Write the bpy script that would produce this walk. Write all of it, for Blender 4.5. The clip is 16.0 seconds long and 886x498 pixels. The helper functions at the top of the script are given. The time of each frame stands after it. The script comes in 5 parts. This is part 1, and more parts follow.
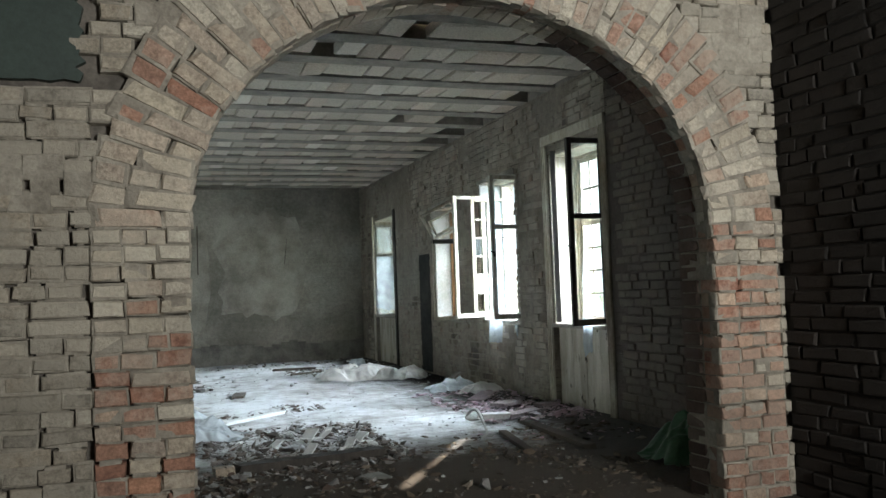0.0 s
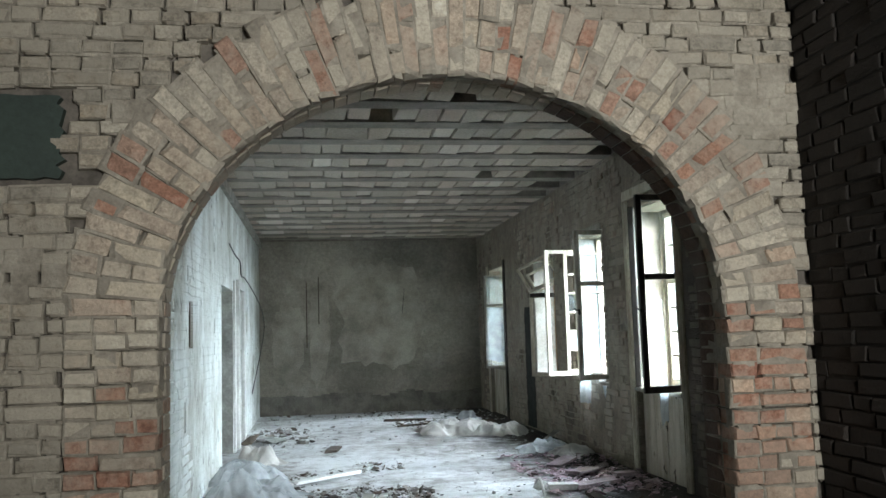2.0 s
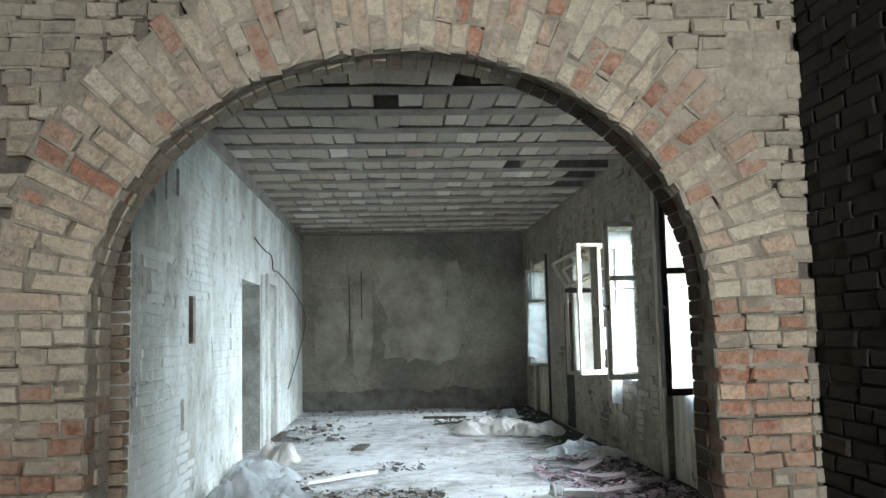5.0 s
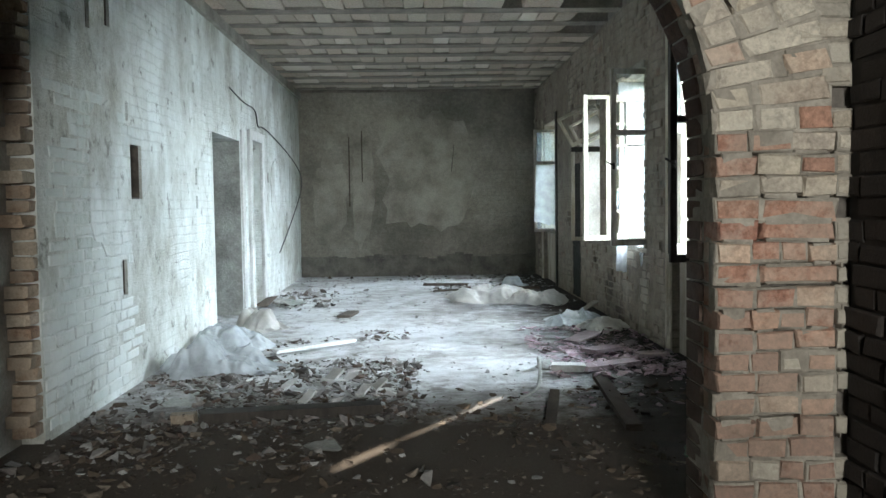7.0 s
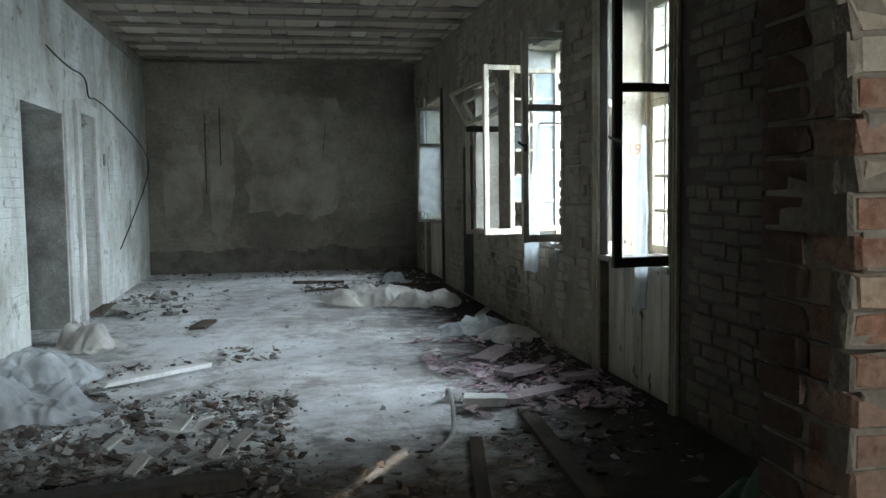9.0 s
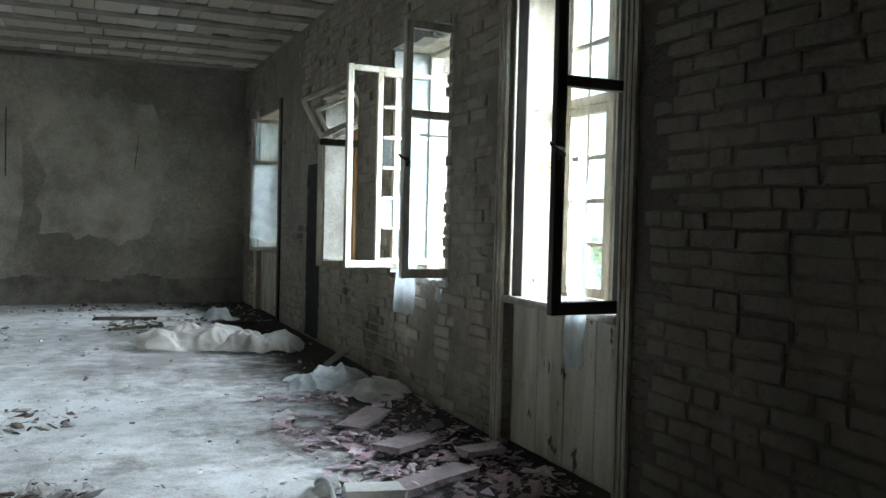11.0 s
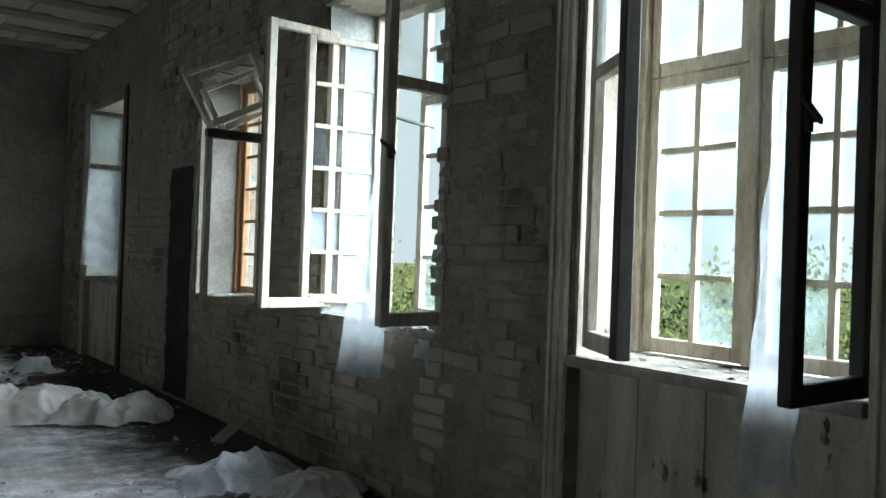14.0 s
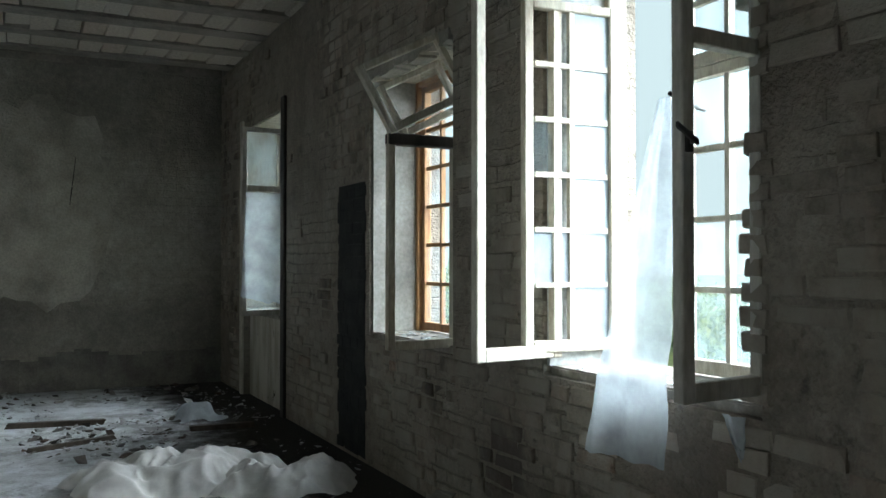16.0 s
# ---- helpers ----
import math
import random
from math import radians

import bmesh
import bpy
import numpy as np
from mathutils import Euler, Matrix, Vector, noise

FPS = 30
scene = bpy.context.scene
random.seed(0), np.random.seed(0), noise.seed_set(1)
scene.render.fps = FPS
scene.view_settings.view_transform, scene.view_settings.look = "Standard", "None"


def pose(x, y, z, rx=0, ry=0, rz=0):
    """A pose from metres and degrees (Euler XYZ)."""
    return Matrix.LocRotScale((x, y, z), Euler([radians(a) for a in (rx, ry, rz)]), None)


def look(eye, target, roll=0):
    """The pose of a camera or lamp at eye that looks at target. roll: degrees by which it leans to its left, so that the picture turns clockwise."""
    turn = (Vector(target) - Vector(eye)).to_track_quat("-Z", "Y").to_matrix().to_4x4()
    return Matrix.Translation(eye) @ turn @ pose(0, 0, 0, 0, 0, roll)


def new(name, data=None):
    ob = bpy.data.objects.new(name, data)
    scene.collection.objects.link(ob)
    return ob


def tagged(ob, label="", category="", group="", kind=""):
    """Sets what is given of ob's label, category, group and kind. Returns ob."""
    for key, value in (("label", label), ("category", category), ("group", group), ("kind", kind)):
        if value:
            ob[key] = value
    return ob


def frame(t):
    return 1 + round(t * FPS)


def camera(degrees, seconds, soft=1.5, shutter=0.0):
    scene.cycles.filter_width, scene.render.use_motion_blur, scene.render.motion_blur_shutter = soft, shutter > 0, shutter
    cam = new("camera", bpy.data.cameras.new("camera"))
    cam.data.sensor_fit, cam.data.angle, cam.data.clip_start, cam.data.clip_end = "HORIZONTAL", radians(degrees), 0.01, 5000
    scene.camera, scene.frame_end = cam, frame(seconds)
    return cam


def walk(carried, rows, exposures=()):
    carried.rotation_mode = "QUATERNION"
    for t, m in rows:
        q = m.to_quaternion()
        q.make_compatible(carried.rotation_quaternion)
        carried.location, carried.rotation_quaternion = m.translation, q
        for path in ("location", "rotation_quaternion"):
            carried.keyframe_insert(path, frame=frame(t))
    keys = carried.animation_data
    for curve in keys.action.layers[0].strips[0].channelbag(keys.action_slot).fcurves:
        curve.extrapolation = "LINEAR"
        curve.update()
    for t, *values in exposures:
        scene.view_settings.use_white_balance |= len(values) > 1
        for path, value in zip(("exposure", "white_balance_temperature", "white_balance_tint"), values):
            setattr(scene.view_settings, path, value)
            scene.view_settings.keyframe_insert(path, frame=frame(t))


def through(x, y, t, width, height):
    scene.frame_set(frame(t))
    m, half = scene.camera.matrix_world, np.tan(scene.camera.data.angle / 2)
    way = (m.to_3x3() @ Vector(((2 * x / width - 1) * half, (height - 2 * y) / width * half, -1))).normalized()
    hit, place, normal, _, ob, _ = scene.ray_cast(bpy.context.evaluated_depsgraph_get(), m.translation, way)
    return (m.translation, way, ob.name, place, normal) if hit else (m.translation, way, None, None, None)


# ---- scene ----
cam = camera(54.3, 16.0)
PATH = [
    (0, (0.024, 0.401, 1.199), (0.683, 2.287, 1.301), -2.1),
    (0.5, (0.288, 0.351, 1.27), (0.696, 2.309, 1.286), -2.2),
    (1, (0.51, 0.276, 1.323), (0.815, 2.253, 1.307), -1.8),
    (1.5, (0.733, 0.293, 1.377), (1.06, 2.265, 1.447), -1.7),
    (2, (0.938, 0.273, 1.399), (1.232, 2.241, 1.6), -1.7),
    (2.5, (1.115, 0.238, 1.401), (1.355, 2.204, 1.674), -1.9),
    (3, (1.218, 0.315, 1.399), (1.428, 2.282, 1.692), -1.7),
    (5.5, (1.615, 0.694, 1.401), (1.704, 2.689, 1.506), -1.3),
    (6, (1.728, 0.89, 1.379), (1.776, 2.889, 1.37), -1.3),
    (6.5, (1.889, 1.143, 1.341), (1.923, 3.141, 1.254), -1.4),
    (7, (1.945, 1.424, 1.298), (2.007, 3.42, 1.192), -0.8),
    (7.5, (1.96, 1.815, 1.307), (2.1, 3.809, 1.227), -0.1),
    (8, (1.997, 2.213, 1.302), (2.212, 4.199, 1.215), -0.4),
    (8.5, (1.958, 2.558, 1.288), (2.255, 4.533, 1.179), -0.6),
    (9, (1.901, 2.895, 1.324), (2.269, 4.855, 1.18), -0.7),
    (9.5, (1.863, 3.205, 1.336), (2.32, 5.147, 1.185), -1.5),
    (10, (1.85, 3.518, 1.308), (2.422, 5.431, 1.2), -0.5),
    (12.5, (1.882, 5.387, 1.224), (2.971, 7.064, 1.249), 2.5),
    (13, (1.873, 5.683, 1.228), (3.067, 7.286, 1.309), 2.6),
    (13.5, (1.831, 6.02, 1.219), (3.071, 7.587, 1.287), 2.7),
    (14, (1.854, 6.318, 1.195), (3.019, 7.943, 1.207), 2.0),
    (14.5, (1.907, 6.612, 1.222), (2.953, 8.316, 1.202), 1.1),
    (15, (1.936, 6.971, 1.232), (2.936, 8.703, 1.204), 1.1),
    (15.5, (1.967, 7.254, 1.254), (2.938, 9.003, 1.247), 0.8),
    (16, (2.08, 7.554, 1.277), (2.973, 9.343, 1.309), -0.0),
]
walk(cam, [(t, look(eye, target, roll)) for t, eye, target, roll in PATH],
     exposures=[(0, 2.5), (2.5, 2.45), (5.5, 2.6), (7, 2.55), (8, 1.96), (8.5, 1.65), (9, 1.52), (9.5, 1.73), (10, 1.9), (12.5, 2.05), (13, 2.08), (13.5, 1.92), (14, 1.35), (15, 1.27), (15.5, 1.54), (16, 1.5)])


# ---- plan ----
XL, XR = -0.116, 4.107
Y_ARCH, Y_ARCH_BACK, Y_END = 4.395, 4.695, 16.99
H = 3.285
X_NEAR_L, X_NEAR_R, Y_NEAR, H_NEAR = -2.0, 3.46, -3.2, 3.25
X_BACK = -2.2
WALL_T = 0.5
SILL = 0.84
WINDOWS = [(7.50, 8.64, 2.62), (9.46, 10.66, 2.58), (11.50, 12.66, 2.46), (14.60, 15.95, 2.58)]
COURSE = 0.0765
AX, AZ, AA, AB = 1.605, 1.53, 1.375, 1.16

# ---- world and light ----
world = bpy.data.worlds.new("world")
scene.world = world
world.use_nodes = True
sky = world.node_tree.nodes.new("ShaderNodeTexSky")
sky.sky_type, sky.sun_disc = "NISHITA", False
SUN_ELEVATION = 20.5
SUN_DIR = Vector((-0.65, -1.0, 0)).normalized() * math.cos(radians(SUN_ELEVATION)) + Vector((0, 0, math.sin(radians(SUN_ELEVATION))))
sky.sun_elevation, sky.sun_rotation = radians(SUN_ELEVATION), math.atan2(SUN_DIR.x, SUN_DIR.y)
world.node_tree.links.new(sky.outputs[0], world.node_tree.nodes["Background"].inputs[0])
world.node_tree.nodes["Background"].inputs[1].default_value = 0.05
sun_lamp = bpy.data.lights.new("sun", "SUN")
sun_lamp.energy, sun_lamp.angle, sun_lamp.color = 5.0, radians(0.5), (1.0, 0.91, 0.78)
new("sun", sun_lamp).matrix_world = look(SUN_DIR * 40, (0, 0, 0))


def area(name, x, y, z, sx, sy, rx, ry, rz, power, colour, spread=180):
    lamp = bpy.data.lights.new(name, "AREA")
    lamp.shape, lamp.size, lamp.size_y, lamp.energy, lamp.color = "RECTANGLE", sx, sy, power, colour
    lamp.spread = radians(spread)
    ob = new(name, lamp)
    ob.matrix_world = pose(x, y, z, rx, ry, rz)
    return ob


for (y0, y1, top), power, turn in zip(WINDOWS, (64, 50, 25, 46), (-22, -28, -12, 30)):
    area("window_daylight", XR + WALL_T + 0.85, (y0 + y1) / 2 - 0.25, (SILL + top) / 2 + 0.3, top - SILL, y1 - y0 + 0.3, 0, 60, turn, power, (0.75, 0.895, 1.0), 98)
area("back_window_daylight", 2.85, Y_NEAR - 0.22, 2.05, 1.0, 1.1, 101, 0, 0, 38, (0.98, 1.0, 0.96), 120)


# ---- materials ----
def nodes_of(name, rough=0.9, metallic=0.0):
    m = bpy.data.materials.new(name)
    m.use_nodes = True
    b = m.node_tree.nodes["Principled BSDF"]
    b.inputs["Roughness"].default_value, b.inputs["Metallic"].default_value = rough, metallic
    return m, m.node_tree, b


def noise_node(nt, scale, detail=6, rough=0.55, stretch=None):
    geo = nt.nodes.new("ShaderNodeNewGeometry")
    n = nt.nodes.new("ShaderNodeTexNoise")
    n.inputs["Scale"].default_value, n.inputs["Detail"].default_value, n.inputs["Roughness"].default_value = scale, detail, rough
    if stretch:
        mp = nt.nodes.new("ShaderNodeMapping")
        mp.inputs["Scale"].default_value = stretch
        nt.links.new(geo.outputs["Position"], mp.inputs["Vector"])
        nt.links.new(mp.outputs[0], n.inputs["Vector"])
    else:
        nt.links.new(geo.outputs["Position"], n.inputs["Vector"])
    return n.outputs[0]


def ramp(nt, src, *stops):
    r = nt.nodes.new("ShaderNodeValToRGB")
    e = r.color_ramp.elements
    for i, (p, c) in enumerate(stops):
        el = e[i] if i < 2 else e.new(p)
        el.position = p
        el.color = (*c, 1) if isinstance(c, tuple) else (c, c, c, 1)
    nt.links.new(src, r.inputs[0])
    return r.outputs[0]


def mixed(nt, fac, a, b, mode="MIX"):
    m = nt.nodes.new("ShaderNodeMixRGB")
    m.blend_type = mode
    for k, v in ((0, fac), (1, a), (2, b)):
        if isinstance(v, (int, float)):
            m.inputs[k].default_value = v if k == 0 else (v, v, v, 1)
        elif isinstance(v, tuple):
            m.inputs[k].default_value = (*v, 1)
        else:
            nt.links.new(v, m.inputs[k])
    return m.outputs[0]


def bumped(nt, b, height, strength=0.5, distance=0.01):
    bp = nt.nodes.new("ShaderNodeBump")
    bp.inputs["Strength"].default_value, bp.inputs["Distance"].default_value = strength, distance
    nt.links.new(height, bp.inputs["Height"])
    nt.links.new(bp.outputs[0], b.inputs["Normal"])


def material(name, colour, second=None, rough=0.9, scale=2.5, fine=45.0, bump=0.5, distance=0.006, metallic=0.0, stretch=None):
    """A rough surface with stains and grain."""
    m, nt, b = nodes_of(name, rough, metallic)
    big, small = noise_node(nt, scale, 8, 0.62, stretch), noise_node(nt, fine, 4, 0.6, stretch)
    c = ramp(nt, big, (0.36, second or tuple(v * 0.6 for v in colour)), (0.62, colour))
    c = mixed(nt, 0.45, c, ramp(nt, small, (0.25, 0.25), (0.75, 0.75)), "OVERLAY")
    nt.links.new(c, b.inputs["Base Color"])
    bumped(nt, b, mixed(nt, 0.5, big, small), bump, distance)
    return m


def brick_material(name, stops, island, smear, smear_amount=0.5, drip=None):
    m, nt, b = nodes_of(name, 0.92)
    if island:
        rnd = nt.nodes.new("ShaderNodeNewGeometry").outputs["Random Per Island"]
    else:
        rnd = nt.nodes.new("ShaderNodeObjectInfo").outputs["Random"]
    c = ramp(nt, rnd, *stops)
    big, mid, small = noise_node(nt, 1.7, 5), noise_node(nt, 11, 8, 0.7), noise_node(nt, 70, 4, 0.65)
    c = mixed(nt, 0.55, c, ramp(nt, small, (0.25, 0.2), (0.75, 0.8)), "OVERLAY")
    both = mixed(nt, 0.5, big, mid)
    c = mixed(nt, 0.6, c, ramp(nt, noise_node(nt, 22, 6, 0.7), (0.3, 0.22), (0.7, 0.78)), "OVERLAY")
    mask = ramp(nt, both, (0.49 - 0.08 * smear_amount, 0.0), (0.56 - 0.05 * smear_amount, smear_amount))
    c = mixed(nt, mask, c, smear)
    if drip:
        runs, patches = noise_node(nt, 2.4, 7, 0.65, (1.4, 1.4, 0.8)), noise_node(nt, 1.1, 5, 0.6)
        c = mixed(nt, ramp(nt, mixed(nt, 0.4, runs, patches), (0.45, 0.0), (0.55, 0.9)), c, drip)
        c = mixed(nt, ramp(nt, mixed(nt, 0.6, runs, patches), (0.40, 0.75), (0.48, 0.0)), c, tuple(0.25 * v for v in smear))
    c = mixed(nt, 0.5, c, ramp(nt, noise_node(nt, 0.8, 7, 0.65), (0.36, 0.22), (0.64, 0.75)), "OVERLAY")
    nt.links.new(c, b.inputs["Base Color"])
    bumped(nt, b, mixed(nt, 0.6, mid, small), 1.0, 0.012)
    return m


def masonry(name, wash, under, axes, wash_share=0.5, relief=0.6, joints=1.0, streaks=True, pits=0.40):
    """Lime-washed or rendered masonry: courses show through a patchy coat."""
    m, nt, b = nodes_of(name, 0.93)
    geo = nt.nodes.new("ShaderNodeNewGeometry")
    sep, com = nt.nodes.new("ShaderNodeSeparateXYZ"), nt.nodes.new("ShaderNodeCombineXYZ")
    nt.links.new(geo.outputs["Position"], sep.inputs[0])
    wob = noise_node(nt, 5, 3)
    add = nt.nodes.new("ShaderNodeMath")
    add.operation = "MULTIPLY_ADD"
    add.inputs[1].default_value = 0.05
    nt.links.new(wob, add.inputs[0])
    nt.links.new(sep.outputs[axes[1]], add.inputs[2])
    nt.links.new(sep.outputs[axes[0]], com.inputs[0])
    nt.links.new(add.outputs[0], com.inputs[1])
    br = nt.nodes.new("ShaderNodeTexBrick")
    br.inputs["Scale"].default_value = 1.0
    br.inputs["Brick Width"].default_value, br.inputs["Row Height"].default_value = 0.26, COURSE
    br.inputs["Mortar Size"].default_value, br.inputs["Mortar Smooth"].default_value = 0.008, 0.6
    nt.links.new(com.outputs[0], br.inputs["Vector"])
    big, mid, small = noise_node(nt, 0.9, 6, 0.6), noise_node(nt, 6, 8, 0.7), noise_node(nt, 60, 4)
    streak = noise_node(nt, 1.9, 8, 0.68, (1.5, 1.5, 0.75))
    coat = mixed(nt, 0.45, big, streak) if streaks else mixed(nt, 0.35, noise_node(nt, 0.55, 7, 0.65), big)
    c = mixed(nt, ramp(nt, coat, (0.50 - 0.2 * wash_share, 0.0), (0.66 - 0.1 * wash_share, 1.0)), under, wash)
    c = mixed(nt, ramp(nt, mid, (pits - 0.05, 0.8), (pits + 0.02, 0.0)), c, tuple(0.6 * v for v in under))
    c = mixed(nt, 0.35, c, ramp(nt, small, (0.25, 0.25), (0.75, 0.75)), "OVERLAY")
    c = mixed(nt, 0.4, c, ramp(nt, noise_node(nt, 14, 6, 0.7), (0.3, 0.25), (0.7, 0.75)), "OVERLAY")
    joint = mixed(nt, 1.0, br.outputs["Fac"], ramp(nt, big, (0.45, 0.0), (0.60, 1.0)), "MULTIPLY")
    joint = mixed(nt, 1.0, joint, joints, "MULTIPLY")
    c = mixed(nt, mixed(nt, 1.0, joint, 0.35, "MULTIPLY"), c, tuple(0.45 * v for v in under))
    nt.links.new(c, b.inputs["Base Color"])
    lumps = mixed(nt, 0.5, noise_node(nt, 3.0, 7, 0.7), mid)
    hgt = mixed(nt, 1.0, mixed(nt, 0.3, lumps, small), mixed(nt, 1.0, joint, relief, "MULTIPLY"), "SUBTRACT")
    bumped(nt, b, hgt, 1.0, 0.06)
    return m


def sheet_material(name, colour, rough, clear, through=0.5):
    """Cloudy plastic or dusty glass: part clear, part scattering."""
    m, nt, b = nodes_of(name, rough)
    out = nt.nodes["Material Output"]
    n = noise_node(nt, 4, 6, 0.65)
    col = mixed(nt, ramp(nt, n, (0.35, 0.0), (0.7, 1.0)), tuple(v * 0.75 for v in colour), colour)
    nt.links.new(col, b.inputs["Base Color"])
    tl, tp = nt.nodes.new("ShaderNodeBsdfTranslucent"), nt.nodes.new("ShaderNodeBsdfTransparent")
    nt.links.new(col, tl.inputs[0])
    m1, m2 = nt.nodes.new("ShaderNodeMixShader"), nt.nodes.new("ShaderNodeMixShader")
    m1.inputs[0].default_value = through
    nt.links.new(b.outputs[0], m1.inputs[1])
    nt.links.new(tl.outputs[0], m1.inputs[2])
    nt.links.new(ramp(nt, n, (0.3, min(1.0, clear + 0.12)), (0.7, max(0.0, clear - 0.12))), m2.inputs[0])
    nt.links.new(m1.outputs[0], m2.inputs[1])
    nt.links.new(tp.outputs[0], m2.inputs[2])
    nt.links.new(m2.outputs[0], out.inputs[0])
    return m


TAN, PINK, RED, PALE = (0.44, 0.385, 0.30), (0.38, 0.31, 0.245), (0.36, 0.21, 0.155), (0.56, 0.51, 0.42)
ARCH_STOPS = ((0.0, TAN), (0.25, PINK), (0.42, (0.41, 0.365, 0.30)), (0.62, PALE), (0.72, (0.30, 0.245, 0.20)), (0.8, (0.42, 0.35, 0.28)), (0.88, (0.38, 0.25, 0.19)), (1.0, RED))
WALL_STOPS = ((0.0, (0.36, 0.32, 0.255)), (0.3, (0.27, 0.245, 0.205)), (0.6, (0.34, 0.29, 0.225)), (1.0, (0.46, 0.42, 0.35)))
ROOM_STOPS = ((0.0, (0.22, 0.172, 0.132)), (0.4, (0.255, 0.205, 0.16)), (0.75, (0.29, 0.235, 0.185)), (1.0, (0.25, 0.158, 0.115)))
WASH_STOPS = ((0.0, (0.70, 0.73, 0.70)), (0.5, (0.62, 0.65, 0.62)), (1.0, (0.76, 0.78, 0.75)))
LIME = (0.40, 0.36, 0.295)
M_ARCH_BRICK = brick_material("arch_brick", ARCH_STOPS, False, LIME, 0.55)
M_ARCH_REST = brick_material("arch_brick_back", ARCH_STOPS, True, LIME, 0.72)
RED_STOPS = ((0.0, (0.34, 0.18, 0.125)), (0.3, (0.26, 0.125, 0.09)), (0.5, (0.38, 0.21, 0.145)), (0.7, (0.30, 0.175, 0.13)), (0.85, (0.42, 0.22, 0.14)), (1.0, (0.44, 0.35, 0.27)))
# Red-brown bricks, darkened for the shade on the arch's right reveal.
M_SHADED_REVEAL = brick_material("shaded_reveal_brick", ((0.0, (0.12, 0.07, 0.05)), (0.5, (0.09, 0.055, 0.042)), (0.85, (0.14, 0.09, 0.065)), (1.0, (0.22, 0.18, 0.145))), True, (0.10, 0.08, 0.066), 0.5)
M_ARCH_RED = brick_material("red_brick", RED_STOPS, False, LIME, 0.38)
M_SPANDREL = brick_material("spandrel_brick", WALL_STOPS, True, (0.33, 0.30, 0.25), 0.75)
M_ROOM_BRICK = brick_material("room_brick", ROOM_STOPS, False, (0.26, 0.215, 0.17), 0.7, (0.32, 0.28, 0.225))
# Darker room bricks: shade before the first window is put into the colour.
SHADED_STOPS = ((0.0, (0.135, 0.11, 0.087)), (0.5, (0.16, 0.13, 0.103)), (1.0, (0.18, 0.132, 0.102)))
M_SHADED_BRICK = brick_material("shaded_brick", SHADED_STOPS, False, (0.165, 0.135, 0.108), 0.7)
M_SHADED_REST = brick_material("shaded_brick_back", SHADED_STOPS, True, (0.165, 0.135, 0.108), 0.7)
M_ROOM_REST = brick_material("room_brick_back", ROOM_STOPS, True, (0.26, 0.215, 0.17), 0.7, (0.32, 0.28, 0.225))
# Near-black bricks: the unlit side wall's shade is put into their colour.
M_SHADED_SIDE = brick_material("shaded_side_brick", ((0.0, (0.02, 0.017, 0.015)), (0.5, (0.027, 0.023, 0.02)), (1.0, (0.036, 0.028, 0.024))), True, (0.025, 0.021, 0.019), 0.7)
M_WASH_BRICK = brick_material("washed_brick", WASH_STOPS, False, (0.72, 0.76, 0.74), 0.8)
M_TOOTH = brick_material("torn_brick", ((0.0, (0.25, 0.16, 0.11)), (0.5, (0.33, 0.24, 0.17)), (1.0, (0.40, 0.34, 0.27))), False, (0.30, 0.27, 0.22), 0.5)
M_MORTAR = material("mortar", (0.37, 0.335, 0.28), (0.22, 0.195, 0.16), scale=6, bump=0.9, distance=0.02)
M_CORE = material("deep_joint", (0.16, 0.14, 0.12), (0.08, 0.07, 0.06), scale=9)
M_WASH = masonry("whitewashed_masonry", (0.86, 0.90, 0.88), (0.44, 0.44, 0.39), (1, 2), 0.58, 0.35, 0.4, pits=0.40)
M_END = masonry("rendered_masonry", (0.36, 0.335, 0.285), (0.17, 0.155, 0.13), (0, 2), 0.45, 0.22, 0.3, False, pits=0.34)
M_SIDE = masonry("stained_masonry", (0.32, 0.28, 0.225), (0.19, 0.155, 0.122), (1, 2), 0.6, 0.5, pits=0.39)
M_SHADED_WALL = masonry("smoked_masonry", (0.16, 0.13, 0.105), (0.085, 0.068, 0.055), (1, 2), 0.4, 0.5, pits=0.36)
M_COAT = material("grey_render", (0.36, 0.335, 0.285), (0.20, 0.185, 0.155), scale=2.2, bump=0.9, distance=0.02)
M_PLASTER = material("old_plaster", (0.36, 0.34, 0.30), (0.22, 0.20, 0.175))
M_DARK_RENDER = material("dark_render", (0.20, 0.185, 0.16), (0.10, 0.092, 0.08), scale=4, bump=0.9, distance=0.02)
M_GREY_PLASTER = material("grey_plaster", (0.36, 0.37, 0.345), (0.20, 0.20, 0.185), scale=4, bump=0.8, distance=0.02)
M_BLOCK = material("grey_block", (0.42, 0.43, 0.41), (0.30, 0.30, 0.28), scale=9)
# Soot black, also standing in for shade on the side wall by the arch.
M_SOOT_AND_SHADE = material("soot", (0.03, 0.028, 0.026), (0.012, 0.012, 0.012), scale=6)
M_GREEN_PAINT = material("green_paint", (0.035, 0.055, 0.045), (0.022, 0.035, 0.03), rough=0.6)
M_BEAM = material("concrete_rib", (0.27, 0.24, 0.205), (0.17, 0.15, 0.13), scale=5)
M_FRAME = material("flaking_white_paint", (0.57, 0.53, 0.43), (0.37, 0.31, 0.23), rough=0.7, scale=9, fine=70, stretch=(1, 1, 0.3))
M_FRAME_GREY = material("grey_window_paint", (0.53, 0.50, 0.44), (0.34, 0.30, 0.24), rough=0.7, scale=9, stretch=(1, 1, 0.3))
M_FRAME_DARK = material("dark_wood_and_shade", (0.06, 0.05, 0.042), (0.03, 0.025, 0.02), rough=0.7, scale=9, stretch=(1, 1, 0.3))
